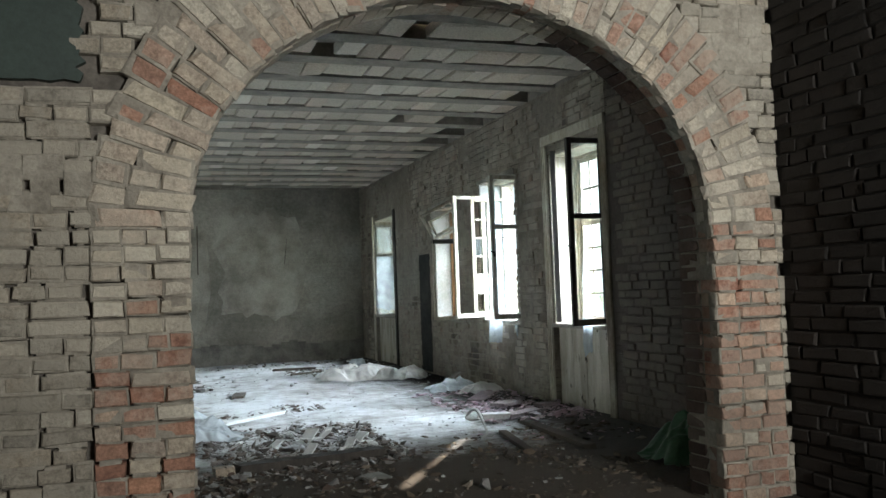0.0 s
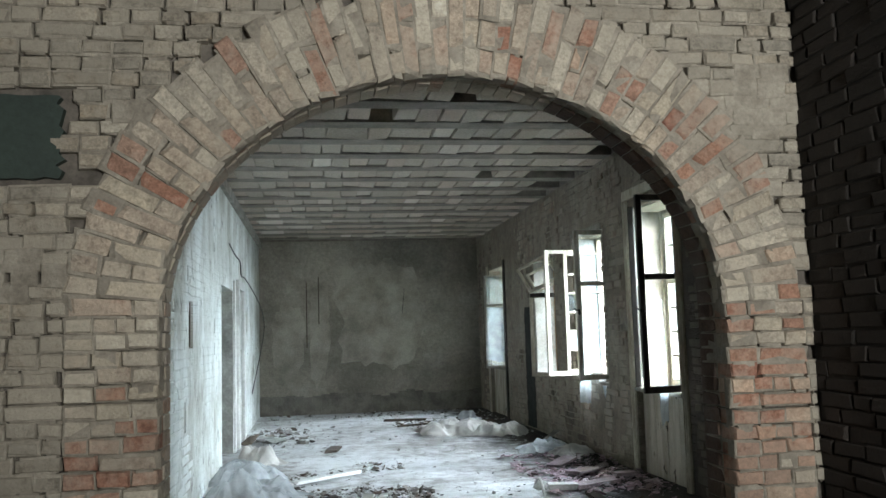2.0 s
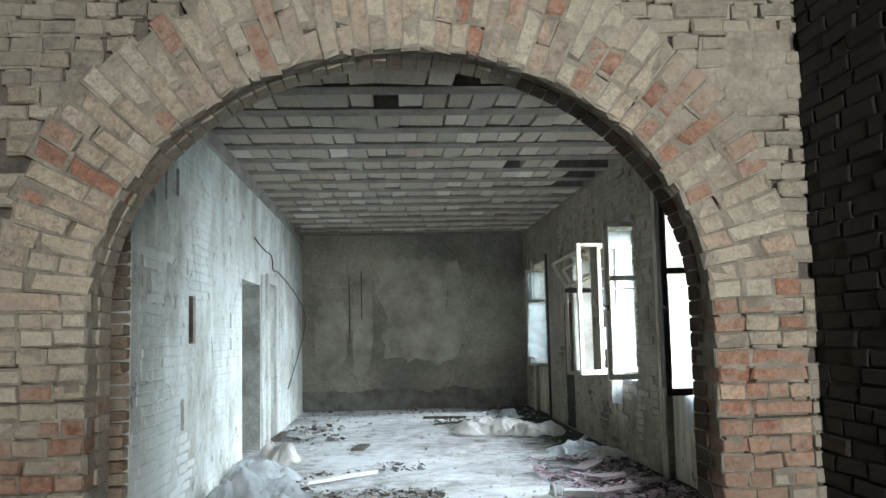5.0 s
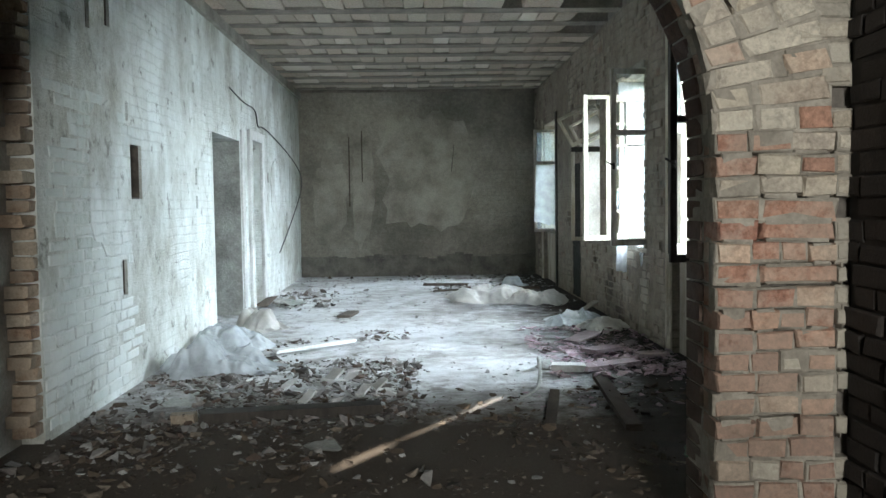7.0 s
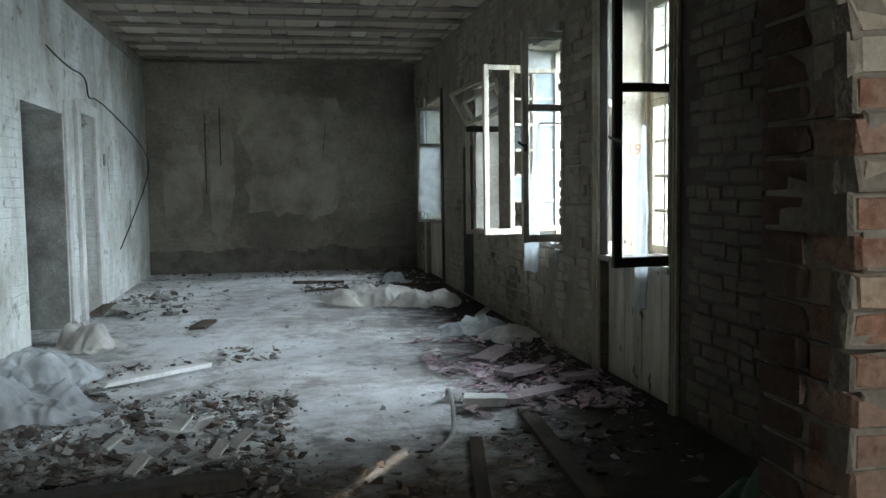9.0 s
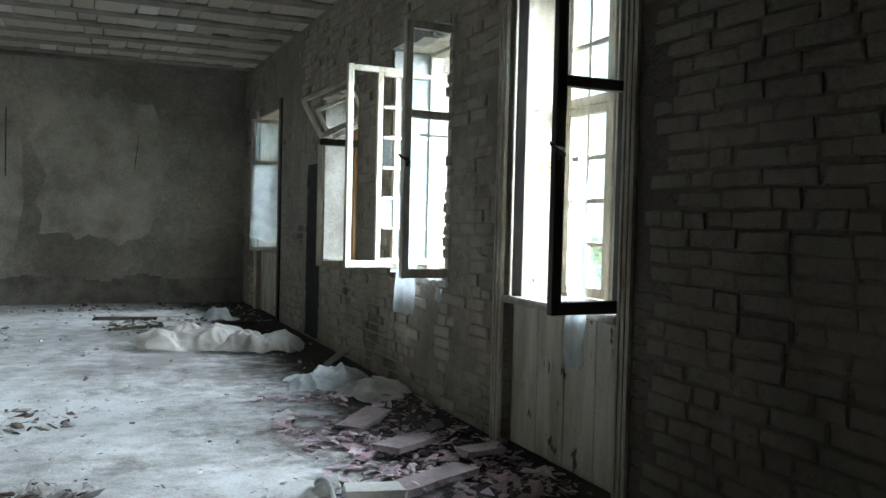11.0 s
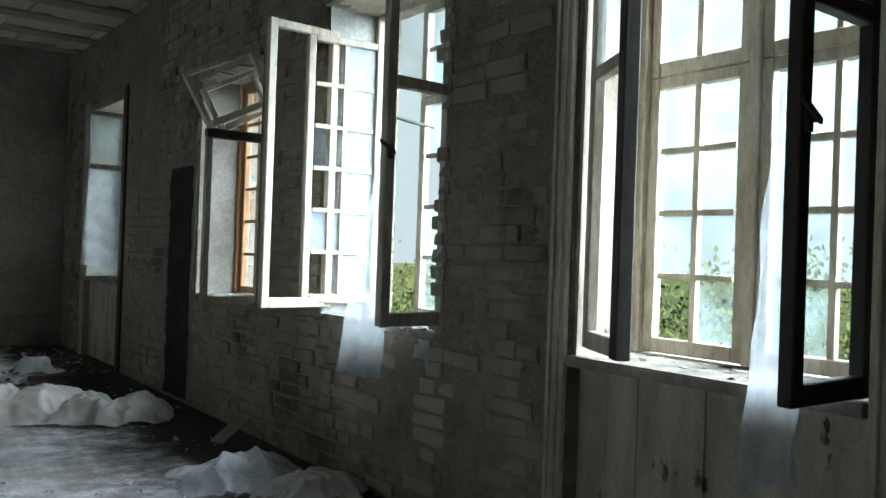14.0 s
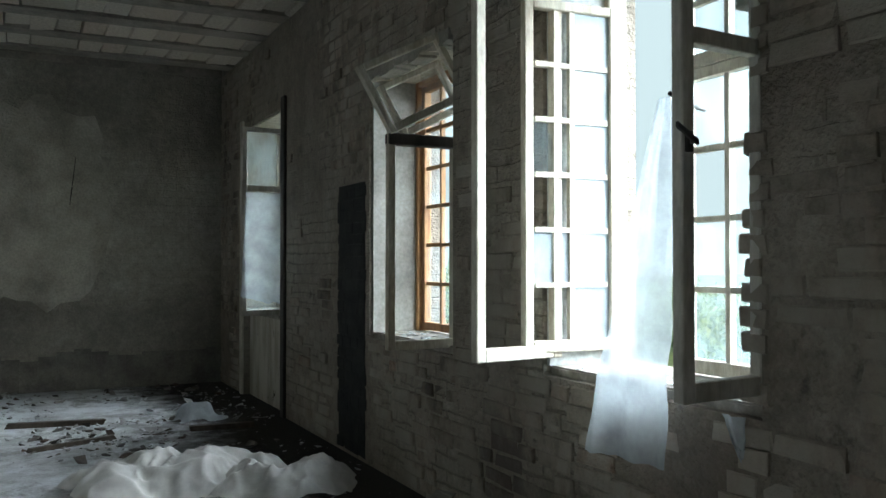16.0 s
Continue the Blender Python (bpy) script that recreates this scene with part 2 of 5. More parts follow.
# Orange for the painted number and the sun glow coloured onto window three's frame.
M_ORANGE = material("orange_glow_and_paint", (0.48, 0.26, 0.11), (0.30, 0.15, 0.07), rough=0.7, scale=9, stretch=(1, 1, 0.3))


def chipped_material(name, paint, faded, wood):
    """Old paint with runs of dirt and chips down to the wood."""
    m, nt, b = nodes_of(name, 0.75)
    runs, spots = noise_node(nt, 5, 6, 0.6, (1.4, 1.4, 0.3)), noise_node(nt, 13, 5, 0.6, (1, 1, 0.55))
    fine, patch = noise_node(nt, 60, 4, 0.6), noise_node(nt, 2.3, 4)
    c = mixed(nt, ramp(nt, runs, (0.38, 0.0), (0.60, 1.0)), faded, paint)
    chip = ramp(nt, mixed(nt, 0.3, spots, patch), (0.365, 1.0), (0.395, 0.0))
    c = mixed(nt, chip, c, wood)
    c = mixed(nt, 0.3, c, ramp(nt, fine, (0.25, 0.25), (0.75, 0.75)), "OVERLAY")
    nt.links.new(c, b.inputs["Base Color"])
    bumped(nt, b, mixed(nt, 0.5, chip, fine), 0.4, -0.004)
    return m


M_PANEL = chipped_material("painted_panel", (0.52, 0.47, 0.39), (0.34, 0.29, 0.22), (0.08, 0.06, 0.04))
M_SILL = material("dirty_sill", (0.34, 0.31, 0.265), (0.17, 0.145, 0.115), rough=0.8, scale=8)
M_WOOD = material("old_wood", (0.11, 0.088, 0.068), (0.055, 0.042, 0.033), scale=6, stretch=(1, 0.3, 1))
M_IRON = material("dark_iron", (0.05, 0.045, 0.04), rough=0.6, metallic=0.6)
M_GLASS = sheet_material("dusty_glass", (0.60, 0.76, 0.80), 0.25, 0.95, 0.5)
M_GLASS_GREY = sheet_material("grimy_glass", (0.55, 0.62, 0.66), 0.3, 0.38, 0.35)
M_FILM = sheet_material("plastic_film", (0.64, 0.69, 0.72), 0.35, 0.42, 0.42)
M_SHEET = sheet_material("crumpled_plastic", (0.78, 0.83, 0.86), 0.14, 0.40, 0.3)
M_TARP = sheet_material("dusty_tarp", (0.66, 0.64, 0.60), 0.4, 0.06, 0.25)
M_GREEN_SACK = material("green_plastic", (0.05, 0.14, 0.06), (0.03, 0.08, 0.04), rough=0.5)
M_CABLE = material("black_cable", (0.03, 0.03, 0.03), rough=0.5)
M_HOSE = material("pale_hose", (0.50, 0.50, 0.47), rough=0.5)
M_WHITE_BOARD = material("white_board", (0.72, 0.72, 0.70), (0.5, 0.5, 0.48), rough=0.6)
M_PINK = material("pink_board", (0.43, 0.34, 0.36), (0.24, 0.19, 0.20), rough=0.8)


def rubble_material(name, *colours):
    m, nt, b = nodes_of(name, 0.95)
    rnd = nt.nodes.new("ShaderNodeNewGeometry").outputs["Random Per Island"]
    n = len(colours) - 1
    c = ramp(nt, rnd, *[(i / n, col) for i, col in enumerate(colours)])
    small = noise_node(nt, 50, 4, 0.6)
    c = mixed(nt, 0.5, c, ramp(nt, small, (0.25, 0.2), (0.75, 0.8)), "OVERLAY")
    nt.links.new(c, b.inputs["Base Color"])
    bumped(nt, b, small, 0.7, 0.006)
    return m


M_RUBBLE = rubble_material("rubble", (0.04, 0.035, 0.03), (0.11, 0.09, 0.075), (0.30, 0.29, 0.28), (0.06, 0.05, 0.043), (0.46, 0.46, 0.45), (0.13, 0.09, 0.07), (0.05, 0.04, 0.035))
M_SOIL = rubble_material("soil_bits", (0.035, 0.027, 0.021), (0.075, 0.056, 0.04), (0.12, 0.092, 0.066), (0.045, 0.035, 0.027), (0.24, 0.20, 0.16), (0.04, 0.032, 0.025), (0.09, 0.068, 0.05))
M_SHARDS = rubble_material("pink_shards", (0.60, 0.43, 0.49), (0.40, 0.28, 0.32), (0.66, 0.55, 0.60), (0.08, 0.07, 0.065), (0.40, 0.30, 0.31))
M_DUST = rubble_material("dust_bits", (0.46, 0.47, 0.48), (0.16, 0.15, 0.14), (0.60, 0.61, 0.61), (0.30, 0.29, 0.28))
M_TILE = rubble_material("hollow_tile", (0.47, 0.41, 0.34), (0.37, 0.315, 0.26), (0.52, 0.46, 0.39), (0.41, 0.345, 0.285), (0.46, 0.37, 0.30), (0.68, 0.63, 0.56))


def floor_material():
    m, nt, b = nodes_of("dusty_floor", 0.93)
    big, mid, small = noise_node(nt, 0.55, 6, 0.6), noise_node(nt, 4.5, 8, 0.7), noise_node(nt, 55, 5, 0.7)
    c = mixed(nt, ramp(nt, mixed(nt, 0.45, big, mid), (0.42, 0.0), (0.56, 1.0)), (0.33, 0.32, 0.31), (0.66, 0.67, 0.68))
    stain = noise_node(nt, 1.9, 8, 0.72, (1.3, 0.8, 1))
    c = mixed(nt, ramp(nt, stain, (0.36, 0.8), (0.46, 0.0)), c, (0.20, 0.185, 0.17))
    # Soil lies near the arch; shade under the window wall is painted darker.
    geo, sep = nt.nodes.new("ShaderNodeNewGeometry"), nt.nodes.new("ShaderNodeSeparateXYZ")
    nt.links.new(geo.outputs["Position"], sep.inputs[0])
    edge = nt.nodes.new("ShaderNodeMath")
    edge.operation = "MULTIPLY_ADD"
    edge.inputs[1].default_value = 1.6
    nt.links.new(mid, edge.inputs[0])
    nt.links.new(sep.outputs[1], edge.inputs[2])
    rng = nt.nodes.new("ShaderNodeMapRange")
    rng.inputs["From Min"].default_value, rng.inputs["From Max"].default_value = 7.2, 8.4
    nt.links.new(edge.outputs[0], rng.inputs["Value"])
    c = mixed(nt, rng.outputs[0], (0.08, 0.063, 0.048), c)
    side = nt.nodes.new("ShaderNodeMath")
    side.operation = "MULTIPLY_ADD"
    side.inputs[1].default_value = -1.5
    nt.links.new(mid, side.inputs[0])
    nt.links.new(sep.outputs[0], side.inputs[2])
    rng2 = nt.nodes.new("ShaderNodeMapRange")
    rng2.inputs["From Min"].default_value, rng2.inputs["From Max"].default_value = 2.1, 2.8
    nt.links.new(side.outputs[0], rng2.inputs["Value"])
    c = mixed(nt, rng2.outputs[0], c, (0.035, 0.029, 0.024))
    c = mixed(nt, 0.5, c, ramp(nt, small, (0.25, 0.2), (0.75, 0.8)), "OVERLAY")
    nt.links.new(c, b.inputs["Base Color"])
    bumped(nt, b, mixed(nt, 0.5, mid, small), 0.8, 0.02)
    return m


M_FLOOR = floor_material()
M_GRASS = material("grass", (0.10, 0.16, 0.05), (0.05, 0.09, 0.03), scale=1.0)
M_LEAF = rubble_material("leaves", (0.08, 0.13, 0.045), (0.10, 0.15, 0.06), (0.065, 0.11, 0.035), (0.11, 0.145, 0.065))


# ---- mesh helpers ----
rnd = random.Random(7)


def box(bm, x0, y0, z0, x1, y1, z1):
    v = [bm.verts.new(p) for p in ((x0, y0, z0), (x1, y0, z0), (x1, y1, z0), (x0, y1, z0), (x0, y0, z1), (x1, y0, z1), (x1, y1, z1), (x0, y1, z1))]
    for q in ((3, 2, 1, 0), (4, 5, 6, 7), (0, 1, 5, 4), (1, 2, 6, 5), (2, 3, 7, 6), (3, 0, 4, 7)):
        bm.faces.new([v[i] for i in q])
    return v


def mesh(name, bm, mat, smooth=False):
    me = bpy.data.meshes.new(name)
    bm.to_mesh(me)
    bm.free()
    me.materials.append(mat)
    if smooth:
        for p in me.polygons:
            p.use_smooth = True
    return me


def part(name, bm, mat, parent=None, label="", smooth=False):
    ob = new(name, mesh(name, bm, mat, smooth))
    ob.parent = parent
    return tagged(ob, label)


def thing(name, label, category, group="", kind=""):
    return tagged(new(name), label, category, group, kind)


def structure(name, bm, mat, label, category):
    return tagged(part(name, bm, mat), label, category, kind="structure")


def slab(bm, put, u0, u1, v0, v1, holes):
    """Fills a rectangle with boxes, leaving the holes (u0, u1, v0, v1) open. put(u0, v0, u1, v1) adds one box."""
    us = sorted({u0, u1, *[min(max(h[k], u0), u1) for h in holes for k in (0, 1)]})
    vs = sorted({v0, v1, *[min(max(h[k], v0), v1) for h in holes for k in (2, 3)]})
    for a, b in zip(us, us[1:]):
        run = None
        for c, d in zip(vs, vs[1:]):
            inside = any(h[0] <= (a + b) / 2 <= h[1] and h[2] <= (c + d) / 2 <= h[3] for h in holes)
            if inside and run is not None:
                put(a, run, b, c)
                run = None
            elif not inside and run is None:
                run = c
        if run is not None:
            put(a, run, b, v1)


def worn_block(seed, chamfer=0.15, jitter=0.10):
    """A unit block, front at y = -0.5, with worn front edges: 9 quads."""
    r = random.Random(seed)
    bm = bmesh.new()
    back = [bm.verts.new((x, 0.5, z)) for x, z in ((-0.5, -0.5), (0.5, -0.5), (0.5, 0.5), (-0.5, 0.5))]
    mid, front = [], []
    for x, z in ((-0.5, -0.5), (0.5, -0.5), (0.5, 0.5), (-0.5, 0.5)):
        jx, jz = r.uniform(-jitter, jitter) * 0.4, r.uniform(-jitter, jitter)
        mid.append(bm.verts.new((x + jx, -0.5 + r.uniform(0.05, 0.20), z + jz)))
        front.append(bm.verts.new((x * (1 - chamfer * 0.5) + jx, -0.5 + r.uniform(-0.02, 0.06), z * (1 - chamfer * 1.3) + jz)))
    for a, b in ((back, mid), (mid, front)):
        for i in range(4):
            j = (i + 1) % 4
            bm.faces.new((a[i], a[j], b[j], b[i]))
    bm.faces.new(front)
    bmesh.ops.recalc_face_normals(bm, faces=bm.faces)
    return bm


def block_set(name, mat, count=7):
    return [mesh(name, worn_block(i), mat) for i in range(count + 5)]


def place_block(data, parent, m, size):
    ob = new("brick", data)
    ob.parent = parent
    ob.matrix_basis = m @ Matrix.Diagonal((*size, 1))
    return ob


BLOCKS = []
for i in range(14):
    bm = worn_block(i)
    bm.verts.index_update()
    BLOCKS.append(([v.co.copy() for v in bm.verts], [[v.index for v in f.verts] for f in bm.faces]))
    bm.free()


class Heap:
    """Many blocks gathered into one mesh."""

    def __init__(self):
        self.verts, self.faces = [], []

    def add(self, m, size, shape=None):
        cos, faces = shape or rnd.choice(BLOCKS)
        n = len(self.verts)
        self.verts += [tuple(m @ Vector((c.x * size[0], c.y * size[1], c.z * size[2]))) for c in cos]
        self.faces += [[n + i for i in f] for f in faces]

    def made(self, name, mat, parent=None, label="", category=""):
        me = bpy.data.meshes.new(name)
        me.from_pydata(self.verts, [], self.faces)
        me.materials.append(mat)
        ob = new(name, me)
        ob.parent = parent
        return tagged(ob, label, category, kind="stuff")


def courses(u0, u1, v0, v1, header=0.35):
    """Brick rectangles (u, v, width, height) over a wall."""
    rows = int((v1 - v0) / COURSE)
    for k in range(rows):
        v = v0 + (k + 0.5) * COURSE
        u = u0 - rnd.uniform(0, 0.2)
        while u < u1:
            w = 0.125 if rnd.random() < header else 0.25
            a, b = max(u, u0), min(u + w, u1)
            if b - a > 0.05:
                yield (a + b) / 2, v + rnd.uniform(-0.004, 0.004), b - a - rnd.uniform(0.0, 0.006), 0.068 + rnd.uniform(-0.005, 0.004)
            u += w + 0.012


# ---- structure ----
def arch_z(x, grow=0.0):
    d = (x - AX) / (AA + grow)
    return AZ + (AB + grow) * math.sqrt(max(0.0, 1 - d * d))


bm = bmesh.new()
box(bm, X_BACK - 0.3, Y_NEAR - 0.3, -0.3, XR + WALL_T, Y_END + 0.3, 0)
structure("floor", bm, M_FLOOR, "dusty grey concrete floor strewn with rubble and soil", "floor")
bm = bmesh.new()
box(bm, XR + WALL_T, -60, -0.5, 120, 90, -0.35)
structure("ground", bm, M_GRASS, "overgrown grassy ground outside the windows", "ground")

JAMB_L, JAMB_R = AX - AA - 0.012, AX + AA + 0.012
Y_CORE = Y_ARCH + 0.035
bm = bmesh.new()
box(bm, X_BACK - 0.3, Y_CORE, 0, JAMB_L, Y_ARCH_BACK, H + 0.35)
box(bm, JAMB_R, Y_CORE, 0, XR + WALL_T, Y_ARCH_BACK, H + 0.35)
N = 48
for i in range(N):
    a0, a1 = math.pi * (1 - i / N), math.pi * (1 - (i + 1) / N)
    xa, xb = AX + (AA + 0.012) * math.cos(a0), AX + (AA + 0.012) * math.cos(a1)
    za, zb = arch_z(xa, 0.012), arch_z(xb, 0.012)
    v = [bm.verts.new(p) for p in ((xa, Y_CORE, za), (xb, Y_CORE, zb), (xb, Y_ARCH_BACK, zb), (xa, Y_ARCH_BACK, za), (xa, Y_CORE, H), (xb, Y_CORE, H), (xb, Y_ARCH_BACK, H), (xa, Y_ARCH_BACK, H))]
    for q in ((3, 2, 1, 0), (4, 5, 6, 7), (0, 1, 5, 4), (2, 3, 7, 6)):
        bm.faces.new([v[k] for k in q])
wall_arch = structure("wall_arch", bm, M_CORE, "bare brick wall with a wide round arch", "wall")

DOOR_A, DOOR_B = (10.35, 11.72, -1, 2.06), (12.30, 13.02, -1, 2.14)
HOLES = [DOOR_A, DOOR_B]
POCKETS = [(7.78, 8.03, 1.36, 1.76), (7.54, 7.64, 0.68, 0.93), (7.34, 7.44, 2.52, 2.74), (7.70, 7.76, 1.92, 2.06), (9.62, 9.70, 1.28, 1.40), (9.62, 9.70, 1.50, 1.66),
           (9.60, 9.68, 2.62, 2.72), (9.60, 9.68, 2.36, 2.46), (13.60, 13.75, 1.62, 1.76), (7.0, 7.07, 2.44, 2.66)]
bm = bmesh.new()
slab(bm, lambda a, c, b, d: box(bm, XL - 0.27, a, c, XL, b, d), 6.2, Y_END, 0, H, HOLES + POCKETS)
slab(bm, lambda a, c, b, d: box(bm, XL - 0.40, a, c, XL - 0.27, b, d), 6.2, Y_END, 0, H, HOLES)
wall_left = structure("wall_left", bm, M_WASH, "whitewashed masonry wall with peeling lime and sockets", "wall")
for a, b, c, d in POCKETS:
    bm = bmesh.new()
    box(bm, XL - 0.268, a + 0.002, c + 0.002, XL - 0.255, b - 0.002, d - 0.002)
    for y0, y1, z0, z1 in ((a + 0.001, a + 0.012, c, d), (b - 0.012, b - 0.001, c, d), (a + 0.012, b - 0.012, c + 0.001, c + 0.012), (a + 0.012, b - 0.012, d - 0.012, d - 0.001)):
        box(bm, XL - 0.255, y0, z0, XL - 0.02, y1, z1)
    part("pocket_lining", bm, M_CORE, wall_left, "dark bare brick inside a broken socket")
for ya, yb in ((11.700, 11.722), (10.348, 10.370)):
    bm = bmesh.new()
    box(bm, XL - 0.398, ya, 0, XL - 0.004, yb, 2.06)
    part("reveal_plaster", bm, M_GREY_PLASTER, wall_left, "grey plaster inside the doorway")
bm = bmesh.new()
box(bm, XL - 0.40, Y_ARCH_BACK, 0, XL - 0.13, 6.2, H)
wall_torn = structure("wall_torn", bm, M_PLASTER, "bare brown plaster where a partition was torn away", "wall")
bm = bmesh.new()
box(bm, XL, 6.2, H - 0.12, XL + 0.05, Y_END, H)
structure("trim_left", bm, M_PLASTER, "crumbling plaster ledge under the ceiling", "ledge")

bm = bmesh.new()
box(bm, X_BACK, Y_END, 0, XR + WALL_T, Y_END + 0.3, H)
wall_end = structure("wall_end", bm, M_END, "grey rendered end wall with stains and grooves", "wall")

bm = bmesh.new()
NICHES = [(7.50, 8.64, -1, 0.80), (14.60, 15.95, -1, 0.80)]
WINDOW_HOLES = [(y0, y1, SILL - 0.04, top) for y0, y1, top in WINDOWS]
slab(bm, lambda a, c, b, d: box(bm, XR, a, c, XR + 0.1, b, d), 7.40, Y_END, 0, H, WINDOW_HOLES + NICHES)
slab(bm, lambda a, c, b, d: box(bm, XR + 0.1, a, c, XR + WALL_T, b, d), Y_ARCH_BACK, Y_END, 0, H, WINDOW_HOLES)
wall_windows = structure("wall_windows", bm, M_SIDE, "dark stained masonry wall with four windows", "wall")
# This stretch is coloured darker in place of shade.
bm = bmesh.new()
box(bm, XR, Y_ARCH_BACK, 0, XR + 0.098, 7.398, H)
part("smoked_masonry", bm, M_SHADED_WALL, wall_windows, "brick stretch coloured darker for its shade")

bm = bmesh.new()
slab(bm, lambda a, c, b, d: box(bm, X_NEAR_L - 0.2, a, c, X_NEAR_L, b, d), Y_NEAR, Y_ARCH, 0, H_NEAR, [(-0.45, 0.45, 2.15, 3.245)])
# Unseen slotted board, added to shape the broken sun streak indoors.
slab(bm, lambda a, c, b, d: box(bm, X_NEAR_L - 0.02, a, c, X_NEAR_L, b, d), -0.45, 0.45, 2.15, 3.245, [(0.10, 0.26, 2.43, 2.61), (0.14, 0.22, 2.66, 2.86), (0.13, 0.23, 2.91, 3.09)])
structure("wall_near_left", bm, M_PLASTER, "plastered side wall with an unseen slotted board shaping the sun streak", "wall")
bm = bmesh.new()
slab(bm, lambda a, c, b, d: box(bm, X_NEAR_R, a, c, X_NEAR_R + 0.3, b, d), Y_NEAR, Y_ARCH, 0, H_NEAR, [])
wall_near_right = structure("wall_near_right", bm, M_SOOT_AND_SHADE, "unlit brick side wall beside the arch", "wall")
bm = bmesh.new()
slab(bm, lambda a, c, b, d: box(bm, a, Y_NEAR - 0.3, c, b, Y_NEAR, d), X_BACK - 0.3, X_NEAR_R + 0.3, 0, H_NEAR, [(2.3, 3.4, 1.4, 2.7)])
# Unseen walls outside the opening, added to block the sun.
box(bm, 0.4, Y_NEAR - 1.2, 0, X_NEAR_R + 0.3, Y_NEAR - 1.0, 4.5)
box(bm, 0.2, Y_NEAR - 1.2, 0, 0.4, Y_NEAR - 0.3, 4.5)
structure("wall_near_back", bm, M_PLASTER, "plain plastered wall with a window opening and unseen sun-blocking walls outside", "wall")
bm = bmesh.new()
box(bm, X_NEAR_L - 0.2, Y_NEAR - 0.3, H_NEAR, X_NEAR_R + 0.3, Y_ARCH, H_NEAR + 0.2)
structure("ceiling_near", bm, M_PLASTER, "plain plaster ceiling of the front room", "ceiling")
bm = bmesh.new()
box(bm, X_BACK - 0.3, Y_ARCH_BACK, 0, X_BACK, Y_END, H)
structure("wall_back", bm, M_BLOCK, "grey wall of the passage behind the doorways", "wall")
bm = bmesh.new()
box(bm, X_NEAR_L, Y_ARCH - 0.16, H_NEAR - 0.05, X_NEAR_R, Y_ARCH - 0.01, H_NEAR)
structure("trim_beam", bm, M_WOOD, "flat timber beam under the ceiling", "beam")

# The ceiling: concrete ribs with hollow tiles between them, some fallen out.
GAPS = [(1.44, 1.63, 7.25, 7.68), (2.0, 2.18, 6.56, 7.0), (2.92, 3.10, 10.0, 10.5), (3.55, 4.11, 10.05, 10.45), (3.65, 4.11, 11.3, 11.7), (3.62, 3.80, 9.3, 9.7),
        (3.90, 4.05, 8.6, 9.0), (3.30, 4.11, 5.9, 6.4), (2.2, 2.35, 13.0, 13.4), (3.8, 4.0, 10.7, 11.1)]
bm = bmesh.new()
box(bm, X_BACK - 0.3, Y_ARCH_BACK, H + 0.35, XR + WALL_T, Y_END + 0.3, H + 0.5)
box(bm, X_BACK - 0.3, Y_ARCH_BACK, H, XL - 0.40, Y_END + 0.3, H + 0.35)
box(bm, XR, Y_ARCH_BACK, H, XR + WALL_T, Y_END, H + 0.35)
box(bm, XL - 0.40, Y_END, H, XR + WALL_T, Y_END + 0.3, H + 0.35)
k = 0
while 4.46 + 0.67 * k < Y_END:
    yb = 4.46 + 0.67 * k
    box(bm, XL - 0.40, max(yb - 0.11, Y_ARCH_BACK), H, XR, min(yb + 0.11, Y_END), H + 0.12)
    k += 1
ceiling = structure("ceiling", bm, M_BEAM, "ceiling of concrete ribs and pale hollow clay tiles", "ceiling")
tiles = Heap()
for k in range(19):
    yc = 4.46 + 0.67 * (k + 0.5)
    x = XL - 0.3 + rnd.uniform(0, 0.15)
    while x < XR - 0.06:
        w = rnd.choice((0.2, 0.2, 0.2, 0.2, 0.4))
        w = min(w, XR - x)
        xm = x + w / 2
        if yc + 0.21 < Y_END and not any(g[0] - 0.02 <= xm <= g[1] + 0.02 and g[2] <= yc <= g[3] for g in GAPS):
            m = Matrix.Translation((xm, yc, H + 0.055 + rnd.uniform(-0.012, 0.01))) @ Euler((radians(90) + rnd.uniform(-0.02, 0.02), rnd.uniform(-0.02, 0.02), 0)).to_matrix().to_4x4()
            tiles.add(m, (w - 0.006, 0.1, 0.442))
        x += w
tiles.made("hollow_tile", M_TILE, ceiling)


# ---- windows ----
def frame_matrix(hinge, free):
    u = Vector((free[0] - hinge[0], free[1] - hinge[1], 0))
    w = u.length
    u.normalize()
    n = Vector((0, 0, 1)).cross(u)
    return Matrix(((u.x, n.x, 0, hinge[0]), (u.y, n.y, 0, hinge[1]), (0, 0, 1, 0), (0, 0, 0, 1))), w


def pane(parent, m, u0, u1, z0, z1, mat, broken=False):
    bm = bmesh.new()
    if broken:
        zc = z0 + (z1 - z0) * rnd.uniform(0.3, 0.6)
        pts = [(u0, z0), (u1, z0), (u1, z1), (u0 + (u1 - u0) * 0.7, z1), (u0 + (u1 - u0) * 0.45, zc), (u0, zc - 0.05)]
    else:
        pts = [(u0, z0), (u1, z0), (u1, z1), (u0, z1)]
    fr = [bm.verts.new((u, -0.002, z)) for u, z in pts]
    bk = [bm.verts.new((u, 0.002, z)) for u, z in pts]
    bm.faces.new(fr)
    bm.faces.new(bk[::-1])
    for i in range(len(pts)):
        j = (i + 1) % len(pts)
        bm.faces.new((fr[j], fr[i], bk[i], bk[j]))
    bm.transform(m)
    ob = part("pane", bm, mat, parent)
    ob.visible_shadow = False
    return ob


